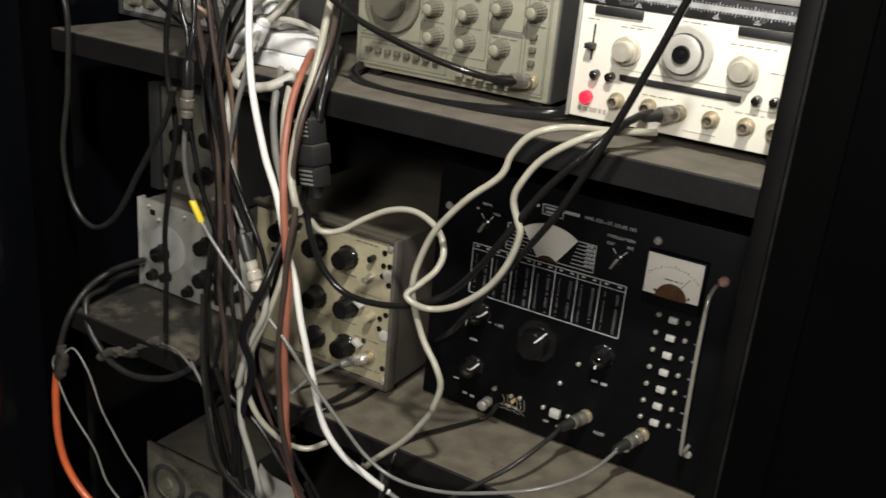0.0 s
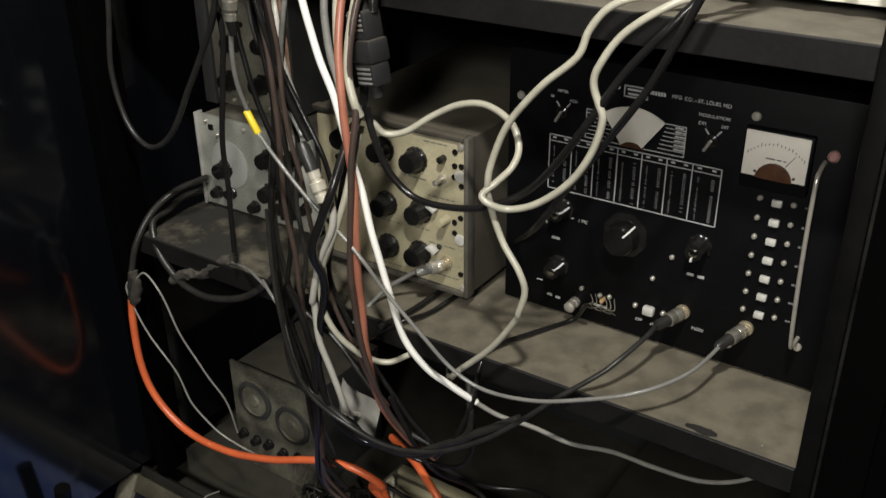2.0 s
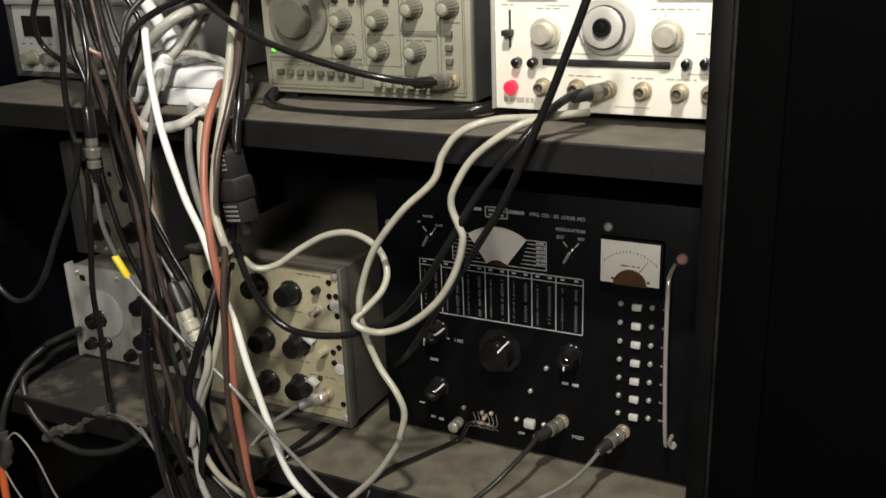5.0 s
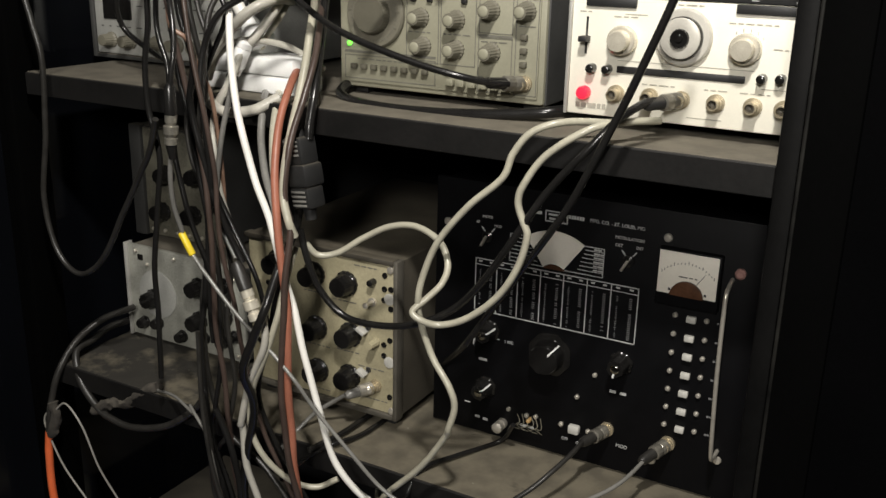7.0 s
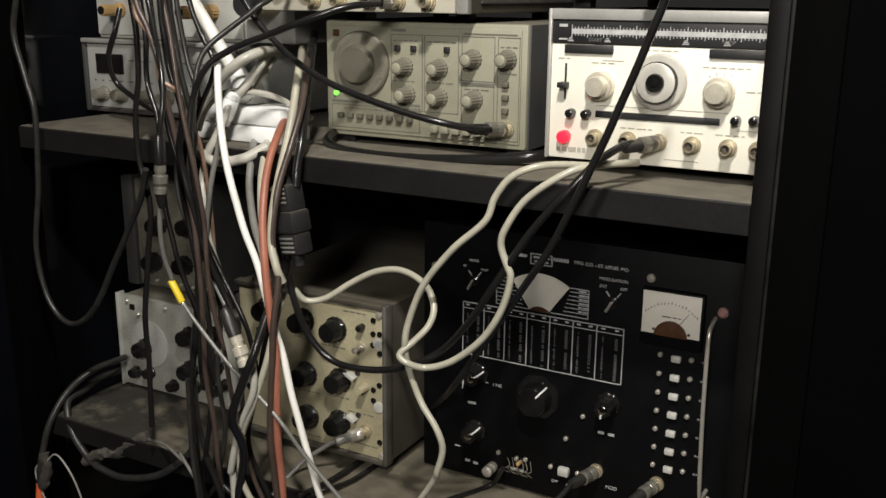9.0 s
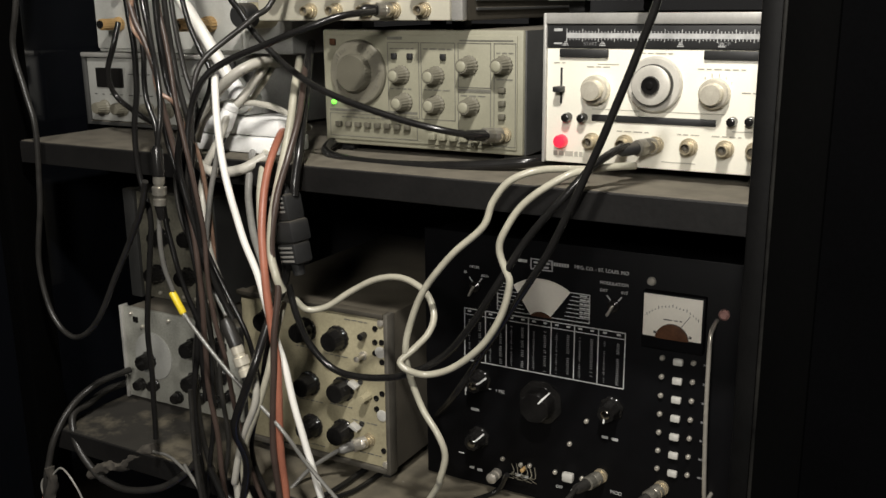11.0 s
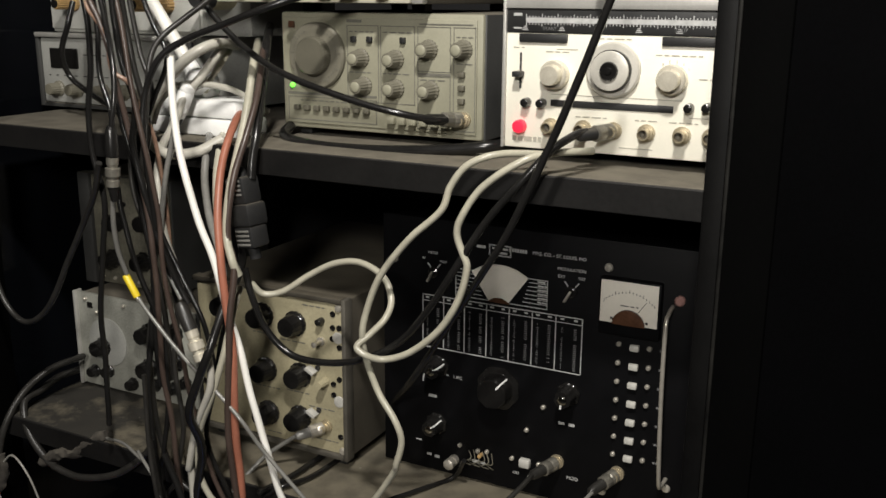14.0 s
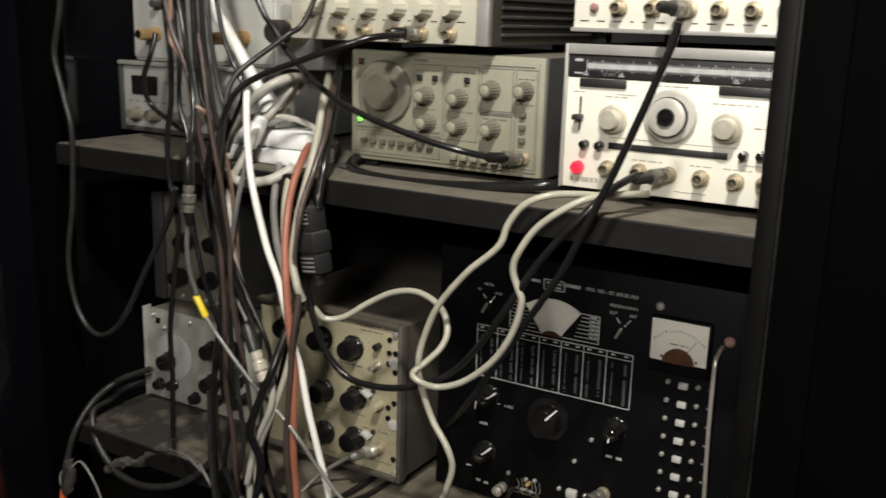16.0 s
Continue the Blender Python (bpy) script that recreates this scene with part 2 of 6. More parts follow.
def box(x0, x1, y0, y1, z0, z1, bevel=0.0, segs=2, bm=None):
    out = bm or bmesh.new()
    made = bmesh.ops.create_cube(out, size=1)["verts"]
    for v in made:
        v.co = Vector(((x0 + x1) / 2 + v.co.x * (x1 - x0), (y0 + y1) / 2 + v.co.y * (y1 - y0), (z0 + z1) / 2 + v.co.z * (z1 - z0)))
    if bevel:
        edges = {e for v in made for e in v.link_edges}
        bmesh.ops.bevel(out, geom=list(edges), offset=bevel, segments=segs, affect="EDGES", profile=0.5)
    return out


def turned(profile, segs=24, bm=None, at=(0, 0, 0), flutes=0, depth=0.0):
    """A body of revolution about -Y: profile rows of (radius, distance out of the panel); flutes press grooves into the rim."""
    out = bm or bmesh.new()
    segs = flutes * 5 if flutes else segs
    rings = []
    for r, d in profile:
        ring = []
        for i in range(segs):
            a = 2 * math.pi * i / segs
            rr = r * (1 - depth * (0.5 + 0.5 * math.cos(flutes * a))) if flutes else r
            ring.append(out.verts.new((at[0] + rr * math.cos(a), at[1] - d, at[2] + rr * math.sin(a))))
        rings.append(ring)
    for a, b in zip(rings, rings[1:]):
        for i in range(segs):
            out.faces.new((a[i], a[(i + 1) % segs], b[(i + 1) % segs], b[i]))
    out.faces.new(rings[0])
    out.faces.new(rings[-1])
    return out


def smooth_line(points, steps=8):
    """A Catmull-Rom line through a few places."""
    p = [Vector(q) for q in points]
    p = [2 * p[0] - p[1]] + p + [2 * p[-1] - p[-2]]
    out = []
    for i in range(1, len(p) - 2):
        a, b, c, d = p[i - 1:i + 3]
        for k in range(steps):
            t = k / steps
            out.append(0.5 * (2 * b + (c - a) * t + (2 * a - 5 * b + 4 * c - d) * t * t + (3 * b - a - 3 * c + d) * t ** 3))
    return out + [p[-2]]


def tube(points, radius, steps=8, sides=10, bm=None, wobble=0.0, lumps=0.0):
    """A round cable swept along a smooth line; wobble lets it wander a little, as hanging cable does."""
    out = bm or bmesh.new()
    line = smooth_line(points, steps)
    if wobble:
        line = [q + wobble * noise.noise_vector(q * 22 + Vector((radius * 900, 0, 0))) for q in line]
    side, last = None, None
    for i, q in enumerate(line):
        along = (line[min(i + 1, len(line) - 1)] - line[max(i - 1, 0)]).normalized()
        if side is None:
            side = along.cross(Vector((0.3, 1, 0.2))).normalized()
        side = (side - along * side.dot(along)).normalized()
        up = along.cross(side)
        fat = [radius * (1 + lumps * noise.noise(q * 90 + Vector((k * 0.9, 0, 0)))) for k in range(sides)] if lumps else [radius] * sides
        ring = [out.verts.new(q + fat[k] * (math.cos(2 * math.pi * k / sides) * side + math.sin(2 * math.pi * k / sides) * up)) for k in range(sides)]
        if last:
            for k in range(sides):
                out.faces.new((last[k], last[(k + 1) % sides], ring[(k + 1) % sides], ring[k]))
        else:
            out.faces.new(ring)
        last = ring
    out.faces.new(last)
    return out


def along(a, b, profile, segs=16, flutes=0, depth=0.0):
    """A turned body laid from place a to place b; profile rows are (radius, share of the way)."""
    a, b = Vector(a), Vector(b)
    n = (b - a).length
    bm = turned([(r, s * n) for r, s in profile], segs, None, (0, 0, 0), flutes, depth)
    m = Matrix.Translation(a) @ (b - a).to_track_quat("-Y", "Z").to_matrix().to_4x4()
    bmesh.ops.transform(bm, matrix=m, verts=bm.verts)
    return bm


def plain(name, bm, mat, label, category, kind="structure", smooth=35):
    ob = new(name, as_mesh(name, bm, mat, smooth))
    return tagged(ob, label, category, "", kind)


# ---- the rack ----
TOP, LOW, DECK = 1.358, 0.979, 0.500
XL, XR, YB = -0.665, 0.203, 0.46


def shelf(name, z, thick, label, mat):
    """A thick board whose front edge is chipped and uneven."""
    ob = plain(name, box(XL, XR, -0.0645, YB, z - thick, z, 0.0015, 2), mat, label, "shelf")
    part("front_edge", box(XL, XR, -0.0665, -0.0640, z - thick - 0.001, z - 0.0012, 0.0008, 1), EDGE, ob, "dull black edge strip")
    return ob


shelf("shelf_upper", TOP, 0.026, "dust-covered dark shelf board under the test instruments", SHELF)
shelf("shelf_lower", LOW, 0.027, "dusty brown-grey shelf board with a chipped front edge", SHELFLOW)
plain("floor_deck", box(-0.78, 0.30, -0.06, YB, DECK - 0.03, DECK, 0.002), DECKMAT, "dusty bottom deck, darkened for the rack's shade", "deck")
plain("wall_back", box(-1.0, 0.6, YB, YB + 0.03, -0.2, 2.4), BACK, "back panel of the rack, its deep shade put into black", "wall")
plain("wall_left", box(-0.752, -0.735, -0.50, YB, 0.56, 2.4), GLOSS, "glossy black side panel that mirrors the cables", "wall")
plain("wall_right", box(0.232, 0.252, -0.05, YB, 0.3, 2.4), BACK, "black inner side panel of the rack", "wall")
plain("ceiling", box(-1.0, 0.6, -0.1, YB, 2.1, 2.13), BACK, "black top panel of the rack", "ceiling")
plain("floor", box(-3, 3, -3, 1, -0.25, -0.2), FLOORDARK, "dark workshop floor", "floor")
# unseen room shell, added to give metal a reflection and bounce light back
plain("wall_room", box(-3, 3, -3.05, -3, -0.2, 2.7), ROOM, "unseen wall behind the viewer, added for reflections", "wall")
plain("ceiling_room", box(-3, 3, -3, -0.1, 2.7, 2.74), ROOM, "unseen grey ceiling, added to bounce light", "ceiling")
plain("wall_side", box(3, 3.05, -3, 0.5, -0.2, 2.7), ROOM, "unseen grey side wall, added to bounce light", "wall")
plain("wall_far", box(-3, 3, 0.5, 0.53, -0.2, 2.7), BACK, "unseen near-black wall behind the rack", "wall")
plain("wall_west", box(-3.05, -3, -3, 0.5, -0.2, 2.7), ROOM, "unseen grey side wall, added to bounce light", "wall")

# right upright: an angle of black steel with a worn edge
upright = thing("rack_upright", (0.22, -0.07, 0.0), "black steel rack upright with a worn bright edge", "rack rail", "rack uprights")
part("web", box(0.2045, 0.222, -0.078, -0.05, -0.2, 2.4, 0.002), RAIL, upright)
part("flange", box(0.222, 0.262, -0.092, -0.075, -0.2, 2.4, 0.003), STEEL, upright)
part("edge_bead", box(0.2235, 0.2265, -0.0955, -0.0925, -0.2, 2.4, 0.001), WORNEDGE, upright, "worn bright edge")
upright_left = thing("rack_upright", (-0.72, -0.07, 0.0), "black steel rack upright in shade", "rack rail", "rack uprights")
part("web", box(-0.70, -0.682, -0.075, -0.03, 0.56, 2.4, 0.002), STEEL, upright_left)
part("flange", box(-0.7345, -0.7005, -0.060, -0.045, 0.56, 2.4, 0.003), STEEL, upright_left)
# one front in two colours: the upper half's shade is in its near-black
plain("cabinet_side", box(0.2625, 1.6, -0.0915, -0.06, 0.971, 2.4), SHADESIDE, "neighbouring cabinet front, shade put into its blue-black", "wall")
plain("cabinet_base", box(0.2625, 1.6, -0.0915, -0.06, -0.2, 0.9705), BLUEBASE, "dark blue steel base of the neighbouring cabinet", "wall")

# a bitten chip in the lower shelf's front edge
chip_rng = random.Random(3)
shelf_low = bpy.data.objects["shelf_lower"]
bm = bmesh.new()
rim = [bm.verts.new((0.115 + (0.013 + 0.006 * chip_rng.random()) * math.cos(a), -0.0590 + (0.004 + 0.0025 * chip_rng.random()) * math.sin(a), LOW + 0.0008)) for a in np.linspace(0, 2 * math.pi, 18, endpoint=False)]
bm.faces.new(rim)
part("edge_chip", bm, SOOT, shelf_low, "dark chipped patch", 0)

# ---- small hardware shared by the instruments ----
BNC_MESH = as_mesh("bnc_socket", turned([(0.0078, 0), (0.0078, 0.003), (0.0066, 0.0032), (0.0066, 0.0055), (0.0050, 0.0058), (0.0050, 0.0145), (0.0040, 0.0145), (0.0040, 0.006)], 20), SOCKET)
BNC_CORE = as_mesh("socket_core", turned([(0.0039, 0.006), (0.0039, 0.0085), (0.0014, 0.0085), (0.0012, 0.012)], 14), EDGETRIM)
SCREW = as_mesh("screw_head", turned([(0.0045, 0), (0.0045, 0.001), (0.0036, 0.0024), (0.001, 0.0029)], 16), CHROME)
JACK = as_mesh("jack", turned([(0.0034, 0), (0.0034, 0.0012), (0.002, 0.0012), (0.0018, 0.0004)], 14), KNOB)
STUD = as_mesh("stud", turned([(0.0026, 0), (0.0026, 0.0025), (0.0016, 0.0038)], 12), CHROME)


def knob_mesh(name, r, h, mat, flutes=12, depth=0.06, skirt=1.25, lip=0.004):
    return as_mesh(name, turned([(r * skirt, 0), (r * skirt, lip * 0.6), (r * 1.05, lip), (r, lip + 0.001), (r * 0.93, h - 0.0015), (r * 0.86, h), (r * 0.3, h + 0.0002)], 48, None, (0, 0, 0), flutes, depth), mat, 28)


def pointer_mesh(name, r, h, mat):
    """A slim raised line on a knob's cap and side."""
    bm = box(-0.0009, 0.0009, -h - 0.0007, -h + 0.0003, r * 0.5, r * 0.88)
    box(-0.0009, 0.0009, -h, -0.005, r * 0.86, r * 0.99, 0, 2, bm)
    return as_mesh(name, bm, mat, 0)


def bnc(dev, x, y, z, label=""):
    ob = put("bnc_socket", BNC_MESH, dev, (x, y, z), label or "nickel bayonet socket")
    put("socket_core", BNC_CORE, ob, (x, y, z))
    return ob


def knob(dev, mesh, x, y, z, turn=0, pointer=None, label=""):
    ob = put("knob", mesh, dev, (x, y, z), label)
    ob.rotation_euler = (0, radians(turn), 0)
    if pointer:
        put("pointer", pointer, ob, (x, y, z), "white pointer line")
    return ob


def bars(dev, name, mat, rows, y, proud=0.0004):
    """Printing too small to read: flat bars given as (x0, x1, z0, z1)."""
    bm = bmesh.new()
    for x0, x1, z0, z1 in rows:
        box(x0, x1, y - proud, y + 0.0005, z0, z1, 0, 2, bm)
    return tagged(part(name, bm, mat, dev, "", 0), "", "", "", "stuff")


def outline(x0, x1, z0, z1, w=0.0008):
    return [(x0, x1, z1 - w, z1), (x0, x1, z0, z0 + w), (x0, x0 + w, z0, z1), (x1 - w, x1, z0, z1)]


def scatter_bars(rng, x0, x1, z, height, gap=0.002):
    """A line of unreadable print, broken into word-long bars."""
    rows, x = [], x0
    while x < x1 - 0.002:
        n = min(x1, x + rng.uniform(0.003, 0.009))
        rows.append((x, n, z - height / 2, z + height / 2))
        x = n + gap
    return rows


def words(dev, text, x, y, z, size, mat):
    """Raised lettering of the built-in font, centred at a place on a front panel."""
    cu = bpy.data.curves.new("lettering", "FONT")
    cu.body, cu.size, cu.align_x, cu.align_y, cu.extrude = text, size, "CENTER", "CENTER", 0.0002
    temp = bpy.data.objects.new("lettering", cu)
    scene.collection.objects.link(temp)
    me = bpy.data.meshes.new_from_object(temp.evaluated_get(bpy.context.evaluated_depsgraph_get()))
    bpy.data.objects.remove(temp)
    me.transform(Matrix.Rotation(radians(90), 4, "X"))
    me.materials.clear()
    me.materials.append(mat)
    ob = put("lettering", me, dev, (x, y - 0.0005, z))
    return ob


def feet(dev, x0, x1, y0, y1, z, drop, mat=None):
    for x in (x0, x1):
        for y in (y0, y1):
            part("foot", box(x - 0.008, x + 0.008, y - 0.008, y + 0.008, z - drop, z + 0.001, 0.002), mat or BLACKPLASTIC, dev)


RNG = random.Random(4)

# ---- function generator with a large dial, on the upper shelf ----
FY = 0.027
fg = thing("function_generator", (-0.155, 0.16, TOP), "grey-beige function generator with big tuning dial and green power light", "function generator")
part("case", box(-0.271, -0.034, FY + 0.006, 0.30, 1.366, 1.4885, 0.002), CASE, fg, "dark grey steel case")
part("bezel", box(-0.274, -0.036, FY + 0.002, FY + 0.012, 1.3665, 1.4885, 0.003), GREYGREEN, fg)
part("front_panel", box(-0.268, -0.042, FY, FY + 0.004, 1.372, 1.483, 0.001), GREYGREEN, fg)
feet(fg, -0.255, -0.055, 0.05, 0.27, 1.3665, 1.3665 - TOP - 0.0002)
dial = part("dial", turned([(0.0345, 0), (0.0345, 0.004), (0.033, 0.006), (0.019, 0.007)], 48, None, (-0.226, FY, 1.444)), KNOBGREY, fg, "large grey tuning dial")
part("dial_knob", turned([(0.0205, 0.006), (0.0200, 0.014), (0.0185, 0.0160), (0.004, 0.0162)], 48, None, (-0.226, FY, 1.444), 40, 0.025), DIALGREY, dial, "dark ribbed centre knob")
bm = bmesh.new()
for k in range(40):
    a = radians(20 + 8 * k)
    q = box(-0.0003, 0.0003, -0.0005, 0.0003, 0.026, 0.0285 if k % 4 else 0.031)
    bmesh.ops.rotate(q, verts=q.verts, matrix=Matrix.Rotation(a, 3, "Y"))
    bmesh.ops.translate(q, verts=q.verts, vec=(-0.226, FY - 0.0066, 1.444))
    tmp = bpy.data.meshes.new("t")
    q.to_mesh(tmp)
    q.free()
    bm.from_mesh(tmp)
    bpy.data.meshes.remove(tmp)
part("scale", bm, INKSOFT, dial, "", 0)
FGK = knob_mesh("knob", 0.0080, 0.018, KNOBGREY, 16, 0.07, 1.25)
# pale cap added on each knob, standing in for its soft highlight
FGCAP = as_mesh("cap", turned([(0.0052, 0.0178), (0.0052, 0.0188), (0.0045, 0.0193), (0.001, 0.0194)], 24), GREYGREEN)
for x, z, a in ((-0.173, 1.443, 40), (-0.170, 1.415, -30), (-0.132, 1.443, 70), (-0.132, 1.414, -20), (-0.094, 1.454, 10), (-0.092, 1.414, -60), (-0.056, 1.455, 30)):
    ob = knob(fg, FGK, x, FY, z, a)
    put("cap", FGCAP, ob, (x, FY, z), "pale cap for the knob's soft highlight")
bnc(fg, -0.055, FY, 1.387)
DARKKEY = as_mesh("push_button", box(-0.0034, 0.0034, -0.005, 0, -0.0027, 0.0027, 0.0008), DIALGREY)
PALEKEY = as_mesh("push_button", box(-0.004, 0.004, -0.006, 0, -0.0035, 0.0035, 0.0008), GREYGREEN)
for k in range(8):
    put("push_button", DARKKEY, fg, (-0.253 + 0.0124 * k, FY, 1.389), "black push button")
for k in range(6):
    put("push_button", PALEKEY, fg, (-0.136 + 0.0124 * k, FY, 1.3815), "grey push button")
for z in (1.431, 1.418, 1.405):
    put("push_button", DARKKEY, fg, (-0.057, FY, z), "black push button")
for x in (-0.181, -0.162, -0.123):
    part("toggle_switch", box(x - 0.003, x + 0.003, FY - 0.004, FY, 1.459, 1.465, 0.0008), BLACKPLASTIC, fg)
part("amber_button", box(-0.2615, -0.2545, FY - 0.003, FY, 1.472, 1.479, 0.0008), AMBER, fg, "small dark red button")
part("power_light", turned([(0.0026, 0), (0.0026, 0.002), (0.0014, 0.0036)], 12, None, (-0.2595, FY, 1.412)), GREENLED, fg, "lit green power light")
rows = outline(-0.190, -0.152, 1.398, 1.476) + outline(-0.150, -0.110, 1.398, 1.476) + outline(-0.107, -0.070, 1.432, 1.476) + outline(-0.107, -0.070, 1.375, 1.428) + outline(-0.067, -0.043, 1.375, 1.476) + outline(-0.266, -0.155, 1.3755, 1.4005)
rows += [(-0.190, -0.172, 1.4785, 1.4815), (-0.266, -0.155, 1.4025, 1.405), (-0.107, -0.070, 1.4285, 1.431), (-0.105, -0.046, 1.4775, 1.479)]
for x0, x1, z in ((-0.187, -0.155, 1.4695), (-0.147, -0.113, 1.4695), (-0.187, -0.158, 1.4285), (-0.147, -0.115, 1.4285), (-0.064, -0.046, 1.441), (-0.064, -0.046, 1.4665), (-0.104, -0.075, 1.424), (-0.25, -0.16, 1.3965), (-0.135, -0.075, 1.3895)):
    rows += scatter_bars(RNG, x0, x1, z, 0.0012)
bars(fg, "printed_legend", INKSOFT, rows, FY)

# ---- sweep generator with a white front, on the upper shelf ----
wt = thing("sweep_generator", (0.143, 0.14, TOP), "white-fronted sweep generator with black scale strip and lit red button", "signal generator")
part("case", box(0.0005, 0.286, 0.005, 0.28, 1.3685, 1.504, 0.002), CASE, wt, "dark grey steel case")
part("front_panel", box(0.001, 0.2855, 0.0, 0.008, 1.369, 1.4735, 0.0012), WHITE, wt, "white enamelled front panel")
band = part("scale_band", box(0.001, 0.2855, -0.001, 0.008, 1.474, 1.4945, 0.0008), BLACKPLASTIC, wt, "black strip with white frequency scale")
part("top_trim", box(0.0, 0.286, -0.003, 0.008, 1.495, 1.5045, 0.001), TRIM, wt)
part("side_trim", box(-0.002, 0.001, -0.003, 0.02, 1.3685, 1.5045, 0.0008), TRIM, wt)
rows = [(0.02, 0.27, 1.4826, 1.4870)]
for k in range(84):
    x = 0.02 + 0.003 * k
    rows += [(x, x + 0.0007, 1.4868, 1.4888 if k % 5 else 1.4905), (x, x + 0.0007, 1.4808 if k % 5 else 1.4795, 1.4828)]
for k in range(6):
    for d in (0.0, 0.0014, 0.0028):
        rows.append((0.018 + 0.035 * k - d * 0.6, 0.0205 + 0.035 * k + d * 0.6, 1.4795 - d - 0.0008, 1.4795 - d))
rows += [(0.008, 0.016, 1.4885, 1.491), (0.008, 0.016, 1.477, 1.4785)]
bars(band, "scale_print", PRINT, rows, -0.001)
words(band, "START", 0.043, -0.001, 1.4775, 0.0044, PRINTDIM)
words(band, "STOP", 0.161, -0.001, 1.4785, 0.0044, PRINTDIM)
for x0, x1 in ((0.014, 0.060), (0.145, 0.194)):
    part("slot", box(x0, x1, -0.003, 0.002, 1.4655, 1.473, 0.001), BLACKPLASTIC, wt)
part("slot", box(0.046, 0.158, -0.0015, 0.002, 1.4090, 1.4150, 0.0006), BLACKPLASTIC, wt, "long black slot")
dial = part("dial", turned([(0.0245, 0), (0.0243, 0.004), (0.0228, 0.0055), (0.0186, 0.006)], 64, None, (0.1035, 0, 1.4435)), DIALMETAL, wt, "satin metal dial flange")
part("dial_ring", turned([(0.0179, 0.0055), (0.0179, 0.0115), (0.0175, 0.0122), (0.016, 0.0123)], 56, None, (0.1035, 0, 1.4435)), KNOB, dial, "thin black ring")
part("dial_face", turned([(0.0172, 0.0120), (0.0170, 0.0135), (0.0160, 0.0140), (0.009, 0.0142)], 56, None, (0.1035, 0, 1.4435)), DIALMETAL, dial, "satin metal face")
part("dial_knob", turned([(0.0084, 0.0138), (0.0082, 0.0160), (0.0075, 0.0172), (0.0035, 0.0168), (0.0030, 0.0178), (0.001, 0.0180)], 40, None, (0.1035, 0, 1.4435), 20, 0.05), KNOB, dial, "dark brown centre knob")
WTK = as_mesh("knob", turned([(0.0132, 0), (0.0130, 0.008), (0.0118, 0.009), (0.0092, 0.0092), (0.0090, 0.018), (0.0084, 0.019), (0.002, 0.0193)], 40, None, (0, 0, 0), 32, 0.03), SATIN, 30)
for x, a in ((0.050, 20), (0.156, -30)):
    knob(wt, WTK, x, 0, 1.4375, a, None, "knurled silver knob")
TOG = as_mesh("toggle_knob", turned([(0.0042, 0), (0.0042, 0.005), (0.0038, 0.009), (0.0025, 0.0098)], 20, None, (0, 0, 0), 10, 0.06), KNOB)
for x, z in ((0.023, 1.4115), (0.038, 1.4115), (0.172, 1.4145), (0.187, 1.4155)):
    put("toggle_knob", TOG, wt, (x, 0, z), "small black knob")
part("slider_slot", box(0.0145, 0.0165, -0.0004, 0.001, 1.4235, 1.456), INK, wt)
part("slider_handle", box(0.0115, 0.0195, -0.012, 0, 1.4345, 1.4395, 0.001), BLACKPLASTIC, wt)
part("lit_button", turned([(0.0062, 0), (0.0062, 0.006), (0.0052, 0.0085), (0.003, 0.009)], 24, None, (0.017, 0, 1.389)), REDLAMP, wt, "lit red push button")
for k, x in enumerate((0.047, 0.078, 0.106, 0.136, 0.167, 0.192)):
    bnc(wt, x, 0, 1.3905, "aged brass-nickel bayonet socket")
rows = scatter_bars(RNG, 0.009, 0.040, 1.3775, 0.0045, 0.0014) + [(0.046, 0.165, 1.4195, 1.4201), (0.05, 0.07, 1.4595, 1.4603), (0.112, 0.142, 1.3755, 1.3763), (0.172, 0.192, 1.4055, 1.4061)]
for x0, x1, z in ((0.040, 0.062, 1.4575), (0.088, 0.12, 1.470), (0.140, 0.18, 1.4575), (0.07, 0.10, 1.401), (0.125, 0.145, 1.401), (0.155, 0.18, 1.401), (0.008, 0.022, 1.4605), (0.178, 0.19, 1.4385)):
    rows += scatter_bars(RNG, x0, x1, z, 0.0010)
for k in range(5):
    a = radians(-35 + 22 * k)
    rows.append((0.156 + 0.0165 * math.sin(a) - 0.0004, 0.156 + 0.016 * math.sin(a) + 0.0004, 1.4375 + 0.0135 * math.cos(a), 1.4375 + 0.0165 * math.cos(a)))
bars(wt, "printed_legend", INKFAINT, rows, 0)
feet(wt, 0.02, 0.26, 0.03, 0.25, 1.3685, 1.3685 - TOP - 0.0002)

# ---- second white instrument stacked above ----
gen = thing("pulse_generator", (0.143, 0.14, 1.5045), "white-fronted instrument with a row of sockets, stacked on another", "signal generator")
part("case", box(0.003, 0.286, 0.005, 0.28, 1.5165, 1.62, 0.002), CASE, gen, "dark grey steel case")
part("front_panel", box(0.0035, 0.2855, 0.0, 0.008, 1.519, 1.619, 0.0012), WHITE, gen, "white enamelled front panel")
part("bottom_trim", box(0.002, 0.287, -0.003, 0.01, 1.5155, 1.5195, 0.0008), TRIM, gen)
feet(gen, 0.02, 0.26, 0.03, 0.25, 1.5165, 1.5165 - 1.5043)
for x in (0.048, 0.080, 0.112, 0.139, 0.168, 0.195):
    bnc(gen, x, 0, 1.5375, "aged brass-nickel bayonet socket")
part("red_button", turned([(0.004, 0), (0.004, 0.004), (0.002, 0.006)], 16, None, (0.024, 0, 1.5375)), PINKLENS, gen)
for x in (0.05, 0.11, 0.17):
    knob(gen, WTK, x, 0, 1.575, 15, None, "knurled silver knob")
